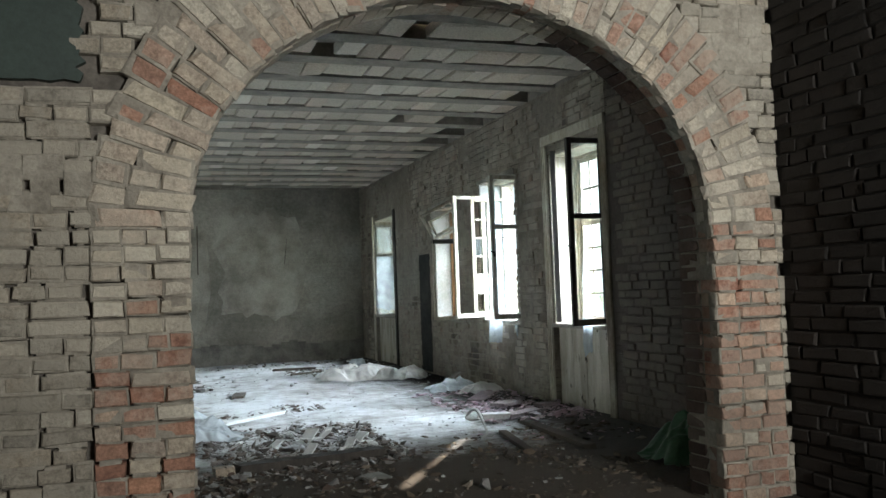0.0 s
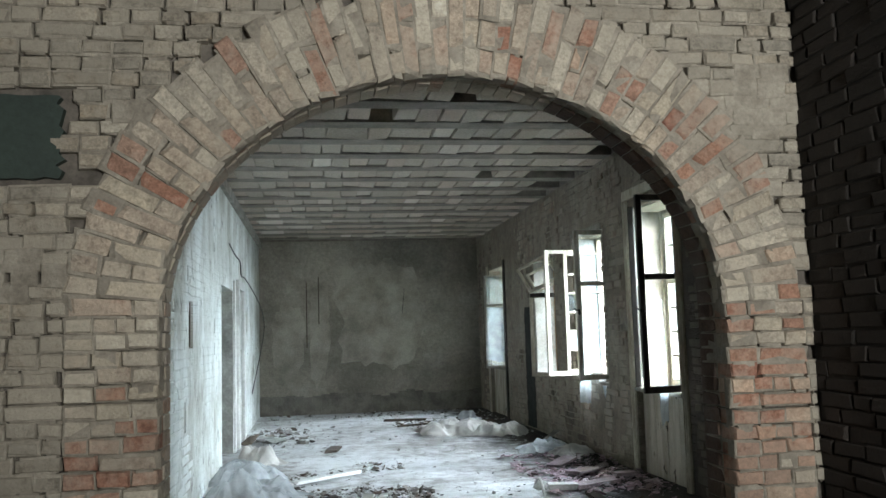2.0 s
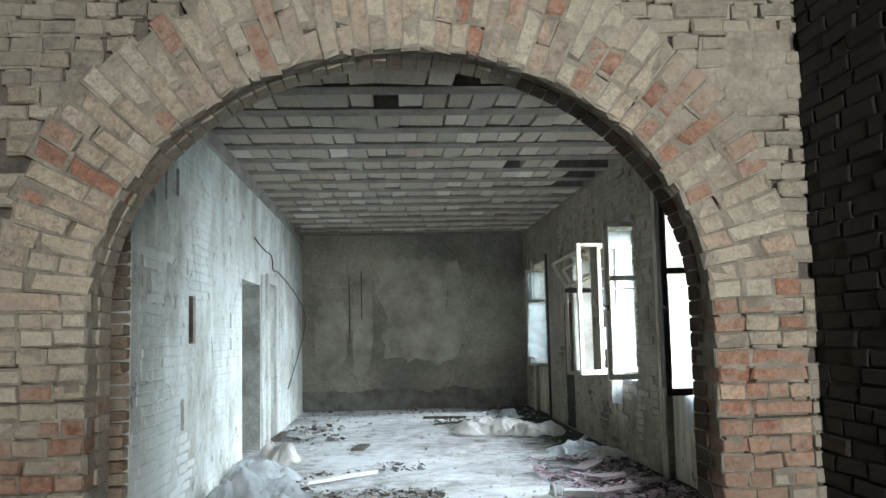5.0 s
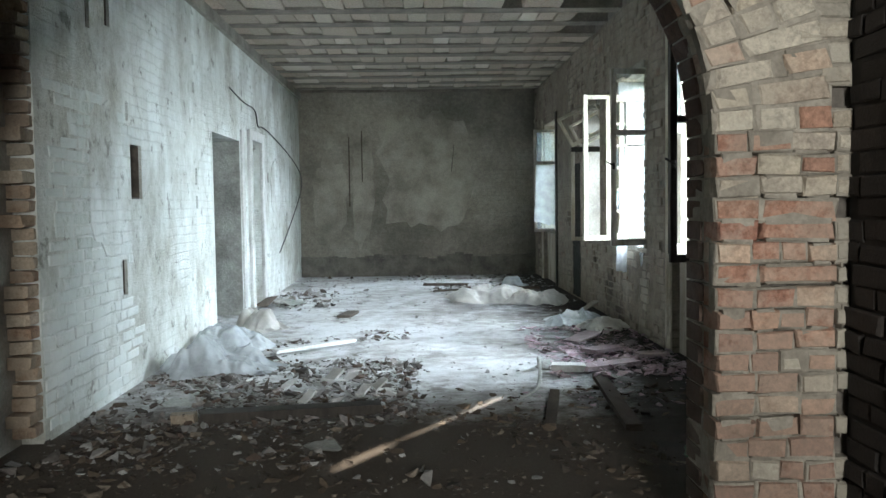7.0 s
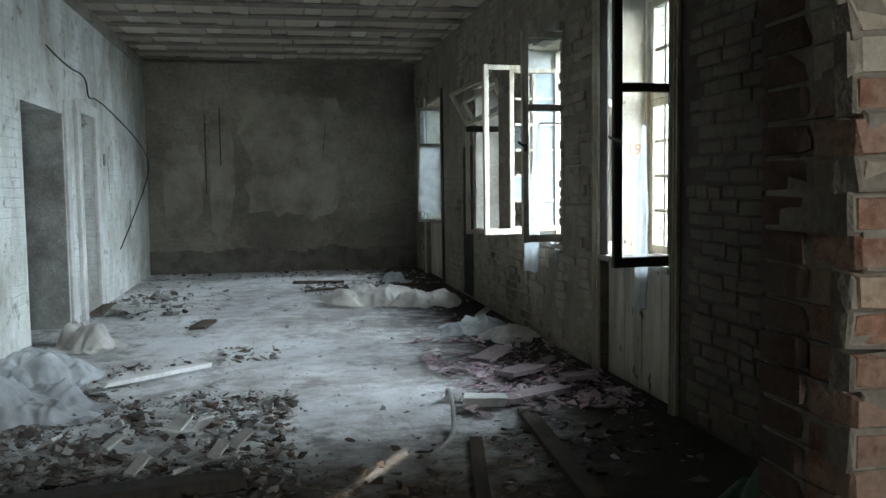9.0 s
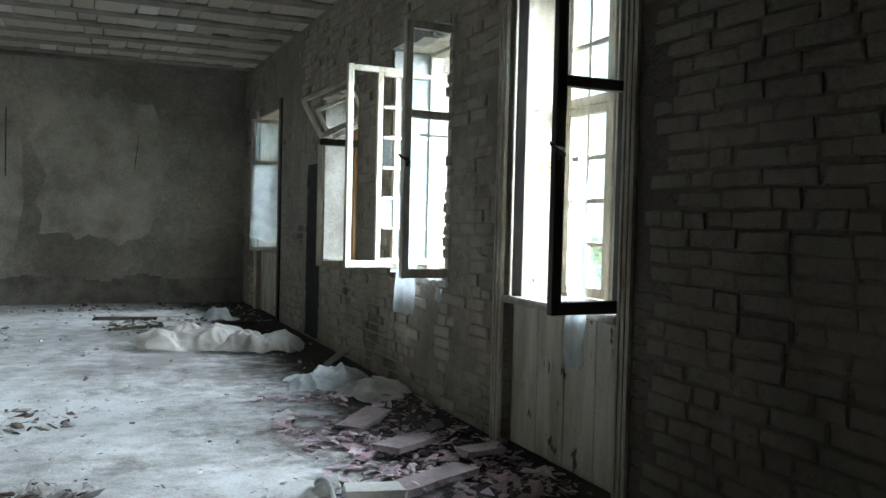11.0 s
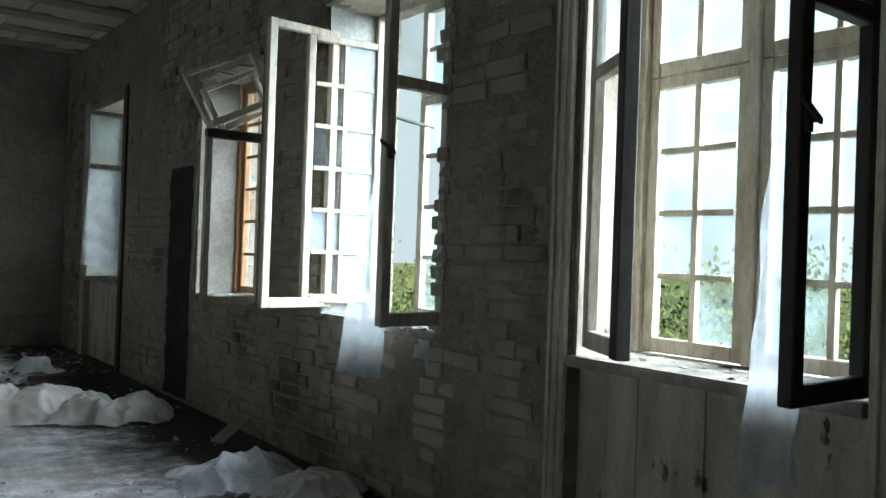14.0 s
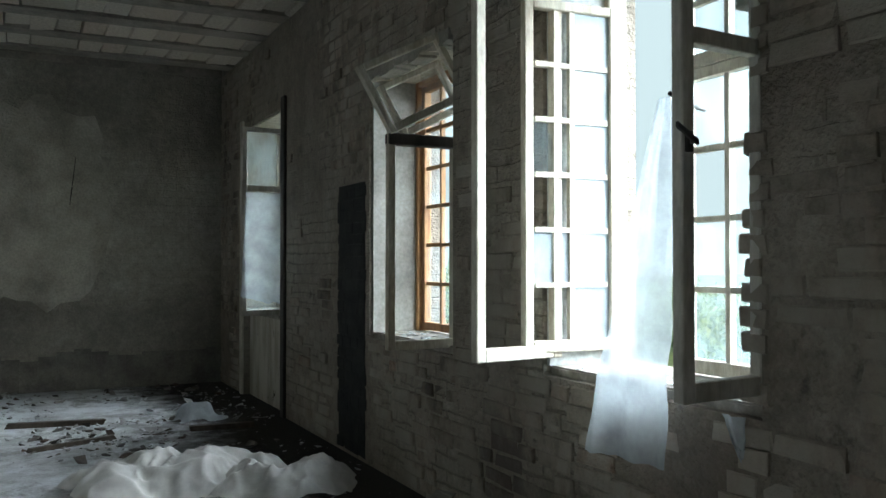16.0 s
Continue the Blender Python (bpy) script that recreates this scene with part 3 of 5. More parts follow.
def bar_box(bm, u0, u1, z0, z1, d=0.02):
    v = box(bm, u0, -d, z0, u1, d, z1)
    for q in v:
        q.co.x += rnd.uniform(-0.0015, 0.0015)
        q.co.z += rnd.uniform(-0.0015, 0.0015)


def casement(parent, hinge, free, z0, z1, mat, rails=(), cols=1, rows=0, glass=None, missing=(), broken=(), other=(), t=0.05, label="", d=0.021):
    """An opened or closed leaf: stiles, rails, thin glazing bars and panes."""
    m, w = frame_matrix(hinge, free)
    bm = bmesh.new()
    bar_box(bm, 0, t, z0, z1, d)
    bar_box(bm, w - t, w, z0, z1, d)
    bar_box(bm, t, w - t, z0, z0 + t * 1.2, d)
    bar_box(bm, t, w - t, z1 - t, z1, d)
    for z in rails:
        bar_box(bm, t, w - t, z - 0.025, z + 0.025, d)
    bmesh.ops.bevel(bm, geom=bm.edges[:], offset=0.004, segments=1, affect="EDGES")
    bm.transform(m)
    leaf = part("casement", bm, mat, parent, label)
    zs = [z0 + t * 1.2, *[z for z in rails], z1 - t]
    if rows:
        zs = [z0 + t * 1.2 + (z1 - t - z0 - t * 1.2) * i / rows for i in range(rows + 1)]
    us = [t + (w - 2 * t) * i / cols for i in range(cols + 1)]
    for u in us[1:-1]:
        bm = bmesh.new()
        bar_box(bm, u - 0.012, u + 0.012, z0 + t * 1.2, z1 - t, 0.014)
        bm.transform(m)
        part("glazing_bar", bm, mat, leaf)
    if rows:
        for z in zs[1:-1]:
            for a, b in zip(us, us[1:]):
                bm = bmesh.new()
                bar_box(bm, a + 0.012, b - 0.012, z - 0.011, z + 0.011, 0.013)
                bm.transform(m)
                part("glazing_bar", bm, mat, leaf)
    if glass:
        n = 0
        for c, d in zip(zs, zs[1:]):
            for a, b in zip(us, us[1:]):
                if n not in missing:
                    pane(leaf, m, a, b, c, d, M_GLASS_GREY if n in other else glass, n in broken)
                n += 1
    return leaf


def handle(parent, x, y, z):
    bm = bmesh.new()
    box(bm, x - 0.012, y - 0.035, z - 0.03, x + 0.012, y - 0.02, z + 0.03)
    box(bm, x - 0.008, y - 0.05, z - 0.008, x + 0.008, y - 0.035, z + 0.008)
    v = box(bm, x - 0.07, y - 0.062, z - 0.01, x + 0.008, y - 0.048, z + 0.008)
    for q in v:
        q.co.z += (x - q.co.x) * 0.6
    bmesh.ops.bevel(bm, geom=bm.edges[:], offset=0.003, segments=1, affect="EDGES")
    part("handle", bm, M_IRON, parent, "dark iron handle")


X_OUT = 4.47
NOTES = ["tall casement window with open leaves and a panelled recess", "casement window with open leaves and a torn plastic curtain",
         "casement window with a tilted broken top light", "far casement window with plastic film on its open leaf"]
windows = []
for i, (y0, y1, top) in enumerate(WINDOWS):
    win = tagged(new("window_%d" % (i + 1)), NOTES[i], "window", kind="structure")
    windows.append(win)
    lining = M_ORANGE if i == 2 else M_FRAME
    bm = bmesh.new()
    box(bm, X_OUT - 0.05, y0, SILL, X_OUT + 0.05, y0 + 0.05, top)
    box(bm, X_OUT - 0.05, y1 - 0.05, SILL, X_OUT + 0.05, y1, top)
    box(bm, X_OUT - 0.05, y0 + 0.05, top - 0.05, X_OUT + 0.05, y1 - 0.05, top)
    bmesh.ops.bevel(bm, geom=bm.edges[:], offset=0.006, segments=1, affect="EDGES")
    part("window_frame", bm, lining, win)
    bm = bmesh.new()
    box(bm, XR + (0.03 if i in (1, 2) else -0.03), y0 + 0.005, SILL - 0.04, X_OUT + 0.1, y1 - 0.005, SILL)
    bmesh.ops.bevel(bm, geom=bm.edges[:], offset=0.008, segments=2, affect="EDGES")
    part("window_sill", bm, M_SILL, win, "dusty wooden sill with flaking paint")
    for ya, yb in ((y0 + 0.002, y0 + 0.02), (y1 - 0.02, y1 - 0.002)):
        bm = bmesh.new()
        box(bm, XR + 0.02, ya, SILL, X_OUT - 0.05, yb, top - 0.002)
        part("lining", bm, (M_PANEL, M_BLOCK, M_PLASTER, M_FRAME)[i], win)
    bm = bmesh.new()
    box(bm, XR + 0.02, y0 + 0.02, top - 0.02, X_OUT - 0.05, y1 - 0.02, top - 0.002)
    part("lining", bm, M_FRAME, win)
    ym = (y0 + y1) / 2
    gone = {0: (0,), 1: (8, 9), 2: (4, 7, 10), 3: ()}[i]
    if i in (0, 1):
        mid, rail = ((8.12, 1.90), (10.215, 2.03))[i]
        for ha, fa, k in ((y1 - 0.05, mid + 0.022, 0), (y0 + 0.05, mid - 0.022, 1)):
            if i == 1 and k == 0:
                continue
            casement(win, (X_OUT, ha), (X_OUT, fa), SILL + 0.01, rail, M_FRAME, cols=2 + i, rows=4, glass=M_GLASS, missing=((0,), (3, 8))[i], t=0.045)
            casement(win, (X_OUT, ha), (X_OUT, fa), rail + 0.004, top - 0.05, M_FRAME, cols=2 + i, rows=2, glass=M_GLASS, t=0.045)
        if i == 0:
            bm = bmesh.new()
            box(bm, X_OUT - 0.035, mid - 0.021, SILL + 0.004, X_OUT + 0.035, mid + 0.021, top - 0.052)
            bmesh.ops.bevel(bm, geom=bm.edges[:], offset=0.005, segments=1, affect="EDGES")
            part("mullion", bm, M_FRAME, win)
        continue
    if i > 1:
        casement(win, (X_OUT, y1 - 0.05), (X_OUT, ym), SILL + 0.01, top - 0.05, lining, cols=2, rows=6, glass=M_GLASS, missing=gone, t=0.042)
    casement(win, (X_OUT, y0 + 0.05), (X_OUT, ym), SILL + 0.01, top - 0.05, M_FRAME, cols=2, rows=6, glass=M_GLASS, missing=gone, t=0.042)

# First window: boarded recess, casings, opened leaves.
win = windows[0]
for ya, yb in ((7.405, 7.498), (8.642, 8.735)):
    bm = bmesh.new()
    box(bm, XR - 0.028, ya, 0, XR - 0.002, yb, 2.72)
    box(bm, XR - 0.04, ya + 0.02, 0, XR - 0.028, ya + 0.035, 2.72)
    box(bm, XR - 0.04, yb - 0.035, 0, XR - 0.028, yb - 0.02, 2.72)
    bmesh.ops.bevel(bm, geom=bm.edges[:], offset=0.004, segments=1, affect="EDGES")
    part("casing", bm, M_FRAME, win, "fluted casing with flaking cream paint")
bm = bmesh.new()
box(bm, XR - 0.028, 7.405, 2.722, XR - 0.002, 8.735, 2.82)
part("casing", bm, M_FRAME, win)
for w_i, (y0, y1) in ((0, (7.50, 8.64)), (3, (14.60, 15.95))):
    n = 8
    for k in range(n):
        a, b = y0 + (y1 - y0) * k / n, y0 + (y1 - y0) * (k + 1) / n
        bm = bmesh.new()
        box(bm, XR + 0.06 + rnd.uniform(-0.002, 0.004), a + 0.0008, 0, XR + 0.098, b - 0.0008, 0.80)
        part("panel_board", bm, M_PANEL, windows[w_i])
# Backlit leaf: its shade is put into the dark frame colour.
leaf = casement(win, (4.15, 7.545), (3.753, 7.53), 0.85, 2.60, M_FRAME_DARK, rails=(1.87,), glass=M_GLASS, missing=(0,), t=0.05, label="opened leaf coloured dark for its backlit side")
handle(leaf, 3.775, 7.53, 1.55)
leaf = casement(win, (4.16, 8.60), (3.985, 8.265), 0.87, 2.60, M_FRAME, rails=(1.87,), glass=M_GLASS, missing=(0,), t=0.055)
m, w = frame_matrix((4.16, 8.60), (3.985, 8.265))
bm = bmesh.new()
box(bm, w - 0.058, -0.027, 0.866, w + 0.006, 0.027, 2.604)
bmesh.ops.bevel(bm, geom=bm.edges[:], offset=0.005, segments=1, affect="EDGES")
bm.transform(m)
part("stile", bm, M_FRAME_DARK, leaf, "dark wooden closing stile")
# Second window.
win = windows[1]
leaf = casement(win, (4.15, 9.485), (3.768, 9.449), 0.876, 2.52, M_FRAME_GREY, rails=(1.93,), glass=M_GLASS, missing=(0,), t=0.05)
handle(leaf, 3.79, 9.45, 1.62)
casement(win, (4.17, 10.63), (3.735, 10.592), 0.877, 2.42, M_FRAME, t=0.045)
casement(win, (4.45, 10.60), (3.985, 10.625), 0.90, 2.39, M_FRAME, cols=2, rows=6, glass=M_GLASS, missing=(1, 5, 9, 11), broken=(7,), other=(0, 2, 3, 4, 6, 8, 10), t=0.042)
# Third window: leaf with a dark top rail and a tilted top light.
win = windows[2]
casement(win, (4.20, 11.63), (3.79, 11.62), 0.83, 1.94, M_FRAME, t=0.04)
bm = bmesh.new()
v = box(bm, 3.79, 11.59, 1.88, 4.2, 11.65, 1.94)
bmesh.ops.bevel(bm, geom=bm.edges[:], offset=0.006, segments=1, affect="EDGES")
part("transom", bm, M_FRAME_DARK, win, "dark wooden transom rail")
tilt = casement(win, (0, 0), (0.52, 0), 0, 0.38, M_FRAME, t=0.035)
tilt_m = Matrix.Translation((3.80, 11.60, 1.93)) @ Euler((radians(-8), radians(-27), radians(2))).to_matrix().to_4x4()
tilt.matrix_basis = tilt_m
tilt2 = casement(win, (0, 0), (0.40, 0), 0, 0.30, M_FRAME, glass=M_GLASS, broken=(0,), t=0.03)
tilt2.matrix_basis = Matrix.Translation((3.92, 11.70, 1.93)) @ Euler((radians(-8), radians(-27), radians(2))).to_matrix().to_4x4()
# Fourth window.
win = windows[3]
casement(win, (4.14, 14.66), (3.765, 14.64), 0.84, 2.40, M_FRAME_GREY, rails=(1.89,), glass=M_GLASS, t=0.04)
for ya, yb in ((14.50, 14.598), (15.952, 16.03)):
    bm = bmesh.new()
    box(bm, XR - 0.028, ya, 0, XR - 0.002, yb, 2.66)
    bmesh.ops.bevel(bm, geom=bm.edges[:], offset=0.004, segments=1, affect="EDGES")
    part("casing", bm, M_FRAME_DARK if ya < 15 else M_FRAME, win)
# Painted number on the reveal.
cu = bpy.data.curves.new("digits", "FONT")
cu.body, cu.size = "19", 0.11
txt = new("digits_source", cu)
bpy.context.view_layer.update()
me = bpy.data.meshes.new_from_object(txt.evaluated_get(bpy.context.evaluated_depsgraph_get()))
bpy.data.objects.remove(txt)
me.materials.append(M_ORANGE)
num = new("painted_number", me)
num.parent = windows[0]
num.matrix_basis = Matrix(((1, 0, 0, 4.29), (0, 0, -1, 8.617), (0, 1, 0, 1.53), (0, 0, 0, 1)))
tagged(num, "number 19 painted in orange")

# ---- plaster left on the left wall ----
r_coat = random.Random(21)
for k in range(9):
    yc, zc = r_coat.uniform(6.6, 16.3), r_coat.uniform(0.7, 3.0)
    w, hgt = r_coat.uniform(0.25, 0.8), r_coat.uniform(0.3, 1.0)
    if any(a - w / 2 - 0.05 < yc < b + w / 2 + 0.05 and c - hgt / 2 < zc < d + hgt / 2 for a, b, c, d in [DOOR_A, (11.72, 13.2, 0, 2.3), *POCKETS]):
        continue
    bm = bmesh.new()
    n, pts = 22, []
    for q in range(n):
        a = 2 * math.pi * q / n
        rad = 1 + 0.35 * noise.noise(Vector((math.cos(a) * 1.5, math.sin(a) * 1.5, k))) + r_coat.uniform(-0.08, 0.08)
        pts.append((yc + w / 2 * math.cos(a) * rad, min(H - 0.13, zc + hgt / 2 * math.sin(a) * rad)))
    fr = [bm.verts.new((XL + 0.005 + 0.0013 * k, y, z)) for y, z in pts]
    bk = [bm.verts.new((XL - 0.002, y, z)) for y, z in pts]
    bm.faces.new(fr)
    for q in range(n):
        bm.faces.new((fr[(q + 1) % n], fr[q], bk[q], bk[(q + 1) % n]))
    part("plaster_patch", bm, M_WASH, wall_left)

# ---- doorway frame in the left wall ----
frame_ob = tagged(new("door_1"), "white painted door frame without a door", "door frame", kind="structure")
for ya, yb in ((12.16, 12.31), (13.01, 13.16)):
    bm = bmesh.new()
    box(bm, XL + 0.002, ya, 0, XL + 0.045, yb, 2.24)
    bmesh.ops.bevel(bm, geom=bm.edges[:], offset=0.006, segments=1, affect="EDGES")
    part("jamb", bm, M_WHITE_BOARD, frame_ob)
bm = bmesh.new()
box(bm, XL + 0.002, 12.312, 2.12, XL + 0.045, 13.008, 2.24)
part("head", bm, M_WHITE_BOARD, frame_ob)
bm = bmesh.new()
box(bm, XL - 0.3, 12.302, 0, XL - 0.26, 13.018, 2.13)
part("door_leaf", bm, M_BLOCK, frame_ob, "closed grey door leaf")
bm = bmesh.new()
box(bm, XL + 0.002, 11.74, 0, XL + 0.03, 11.86, 2.20)
bmesh.ops.bevel(bm, geom=bm.edges[:], offset=0.006, segments=1, affect="EDGES")
part("jamb", bm, M_WHITE_BOARD, frame_ob)

# ---- surface marks ----
bm = bmesh.new()
ring = [(X_NEAR_L, 2.56), (X_NEAR_L, 2.17)]
ring += [(-1.6 + 1.38 * k / 24, 2.17 + 0.022 * noise.noise(Vector((k * 0.9, 1, 0)))) for k in range(25)]
ring += [(-0.21 + 0.045 * noise.noise(Vector((k * 0.8, 7, 2))), 2.18 + 0.37 * k / 14) for k in range(15)]
ring += [(-0.22 - 1.38 * k / 24, 2.56 + 0.02 * noise.noise(Vector((k * 0.9, 5, 4)))) for k in range(25)]
fr, bk = [[bm.verts.new((x, y, z)) for x, z in ring] for y in (Y_ARCH - 0.008, Y_CORE)]
bm.faces.new(fr)
for k in range(len(ring)):
    bm.faces.new((fr[k - 1], fr[k], bk[k], bk[k - 1]))
bmesh.ops.recalc_face_normals(bm, faces=bm.faces[:])
part("painted_plaster", bm, M_GREEN_PAINT, wall_arch, "dark green painted plaster with a ragged edge")


for k, (y0, y1, top) in enumerate(WINDOWS[1:3]):
    y = y0 + 0.02
    while y < y1 - 0.05:
        w = rnd.uniform(0.06, 0.16)
        bm = bmesh.new()
        v = box(bm, XR - 0.012, y, top - 0.01 - rnd.uniform(0, 0.05), XR + 0.10, min(y + w, y1) - 0.004, top + 0.03)
        for q in v:
            q.co += Vector((rnd.uniform(-0.01, 0.004), 0, rnd.uniform(-0.012, 0.012)))
        part("lintel_fragment", bm, M_COAT, wall_windows)
        y += w


def coat_end(x0, x1, z0, z1, n=40):
    """A raised render patch with a ragged edge on the end wall."""
    bm = bmesh.new()
    pts = []
    for k in range(n):
        a = 2 * math.pi * k / n
        c, sn = math.cos(a), math.sin(a)
        q = max(abs(c), abs(sn)) ** 0.5 / (1 + 0.35 * noise.noise(Vector((c * 1.7 + x0 * 5, sn * 1.7, 3))) + 0.15 * noise.noise(Vector((c * 5, sn * 5, x0))))
        pts.append(((x0 + x1) / 2 + (x1 - x0) / 2 * c / q * rnd.uniform(0.9, 1.0), (z0 + z1) / 2 + (z1 - z0) / 2 * sn / q * rnd.uniform(0.92, 1.0)))
    fr = [bm.verts.new((x, Y_END - 0.016, z)) for x, z in pts]
    bk = [bm.verts.new((x, Y_END + 0.002, z)) for x, z in pts]
    bm.faces.new(fr)
    for i in range(n):
        j = (i + 1) % n
        bm.faces.new((fr[j], fr[i], bk[i], bk[j]))
    return bm


part("render_patch", coat_end(1.25, 3.0, 0.75, 2.95), M_COAT, wall_end)
part("render_patch", coat_end(0.10, 0.72, 0.62, 2.2), M_COAT, wall_end)
part("render_patch", coat_end(0.82, 1.20, 0.55, 2.6), M_COAT, wall_end)
# Dark strips stand in for the shade in two vertical grooves.
for x, z0, z1 in ((0.77, 1.25, 2.5), (1.0, 1.7, 2.6)):
    bm = bmesh.new()
    box(bm, x - 0.010, Y_END - 0.022, z0, x + 0.010, Y_END + 0.002, z1)
    part("conduit", bm, M_WOOD, wall_end, "dark strip standing for a vertical groove")
for x, z0, z1, lean in ((2.62, 2.05, 2.34, 0.03), (2.60, 1.86, 2.04, 0.015)):
    bm = bmesh.new()
    v = box(bm, x - 0.007, Y_END - 0.019, z0, x + 0.007, Y_END + 0.002, z1)
    for q in v:
        q.co.x += lean * (q.co.z > (z0 + z1) / 2) + rnd.uniform(-0.008, 0.008)
    part("crack", bm, M_SOOT_AND_SHADE, wall_end, "dark crack in the render")
bm = bmesh.new()
for k in range(26):
    x = XL + (XR - XL) * k / 26
    top = 0.36 + 0.12 * noise.noise(Vector((x * 2.1, 3, 1)))
    box(bm, x, Y_END - 0.03 - 0.012 * rnd.random(), 0, x + (XR - XL) / 26 - 0.002, Y_END + 0.002, top)
part("base_render", bm, M_DARK_RENDER, wall_end, "rough dark render along the wall's foot")

# ---- loose things ----
def crumple(name, cx, cy, rx, ry, h, mat, seed, label, category, turn=0.0, n=64, ridges=7, spine=0.0, group=""):
    """A sheet draped over sharp folds: tent-like slopes fall from each crest to the floor."""
    r = random.Random(seed)
    crests = []
    for k in range(ridges):
        a, d = r.uniform(0, 6.28), 0.62 * r.random() ** 0.7
        c = Vector((math.cos(a) * d * rx, math.sin(a) * d * ry))
        w = r.uniform(0, 3.14)
        half = Vector((math.cos(w), math.sin(w))) * r.uniform(0.15, 0.55) * min(rx, ry)
        crests.append((c - half, c + half, h * r.uniform(0.35, 1.0) * (1 - 0.5 * d), h * r.uniform(0.15, 0.8), r.uniform(0.35, 0.75) * min(rx, ry)))
    if spine:
        pts = [Vector((rx * (-0.8 + 1.6 * k / 5), ry * 0.3 * r.uniform(-1, 1))) for k in range(6)]
        for p, q in zip(pts, pts[1:]):
            crests.append((p, q, h * spine * r.uniform(0.6, 1.0), h * spine * r.uniform(0.6, 1.0), ry * 0.85))
    off = Vector((seed * 7.3, seed * 3.1, seed))

    def height(p):
        top = 0.0
        for c0, c1, h0, h1, w in crests:
            d = c1 - c0
            u = max(0.0, min(1.0, (p - c0).dot(d) / max(d.dot(d), 1e-6)))
            away = (p - c0 - d * u).length
            top = max(top, (h0 + (h1 - h0) * u) * max(0.0, 1 - (away / w) ** 2) ** 1.4)
        return top

    bm = bmesh.new()
    grid = []
    for i in range(n + 1):
        row = []
        for j in range(n + 1):
            u, v = 2 * i / n - 1, 2 * j / n - 1
            a = math.atan2(v, u)
            k = max(abs(u), abs(v)) / max(1e-6, math.hypot(u, v))
            edge = 0.85 + 0.30 * noise.noise(Vector((math.cos(a) * 1.6, math.sin(a) * 1.6, seed))) + 0.08 * noise.noise(Vector((math.cos(a) * 5, math.sin(a) * 5, seed)))
            p = Vector((u * (0.25 + 0.75 * k) * edge * rx, v * (0.25 + 0.75 * k) * edge * ry))
            q = Vector((p.x, p.y, 0)) * 5 + off
            p = p + 0.06 * min(rx, ry) * Vector((noise.noise(q), noise.noise(q + Vector((9, 2, 5)))))
            crease = 0.034 * max(0.0, 1 - 2.6 * abs(noise.noise(q * 0.9))) ** 1.6 + 0.024 * max(0.0, 1 - 2.6 * abs(noise.noise(q * 2.0 + off))) ** 1.5
            rim = 1 - max(abs(u), abs(v)) ** 4
            z = height(p) * (0.25 + 0.75 * rim) + crease * (0.35 + 0.65 * rim) * min(1.0, h / 0.15)
            row.append(bm.verts.new((p.x, p.y, z)))
        grid.append(row)
    for i in range(n):
        for j in range(n):
            bm.faces.new((grid[i][j], grid[i + 1][j], grid[i + 1][j + 1], grid[i][j + 1]))
    bm.transform(pose(cx, cy, 0, 0, 0, turn))
    low = min(v.co.z for v in bm.verts)
    for v in bm.verts:
        v.co.z += 0.003 - low
    bmesh.ops.triangulate(bm, faces=bm.faces[:])
    return tagged(part(name, bm, mat, smooth=True), label, category, group)


crumple("plastic_sheet", 0.36, 8.22, 0.54, 0.44, 0.30, M_SHEET, 4, "crumpled clear plastic sheet on rubble", "plastic sheet", 12, ridges=8, group="plastic sheets on the floor")
crumple("plastic_sheet", 0.24, 9.25, 0.46, 0.40, 0.24, M_SHEET, 5, "dusty torn plastic sheet by the wall", "plastic sheet", -20, group="plastic sheets on the floor")
crumple("tarpaulin", 0.22, 10.55, 0.48, 0.28, 0.30, M_TARP, 8, "dusty folded tarpaulin beside a doorway", "tarpaulin", -35, ridges=5, group="tarpaulins on the floor")
crumple("tarpaulin", 2.90, 12.62, 0.72, 0.36, 0.27, M_TARP, 11, "long crumpled pale tarpaulin on the floor", "tarpaulin", -8, ridges=6, spine=0.75, group="tarpaulins on the floor")
crumple("tarpaulin", 3.46, 12.28, 0.46, 0.24, 0.20, M_TARP, 12, "rolled end of pale tarpaulin on the floor", "tarpaulin", -10, ridges=3, spine=0.9, group="tarpaulins on the floor")
crumple("plastic_sheet", 3.62, 10.52, 0.40, 0.34, 0.13, M_SHEET, 15, "white crumpled plastic sheet below a window", "plastic sheet", 15, ridges=8, group="plastic sheets on the floor")
crumple("plastic_sheet", 3.80, 10.05, 0.28, 0.30, 0.14, M_TARP, 17, "flat dusty plastic scrap below a window", "plastic sheet", 40, ridges=4, group="plastic sheets on the floor")
crumple("plastic_sheet", 3.45, 14.75, 0.26, 0.18, 0.18, M_SHEET, 19, "small white plastic sheet in the far corner", "plastic sheet", 0, n=24, ridges=5, group="plastic sheets on the floor")
crumple("green_sack", 3.66, 5.62, 0.50, 0.38, 0.36, M_GREEN_SACK, 21, "green plastic sack slumped behind the pier", "sack", 20, ridges=6)


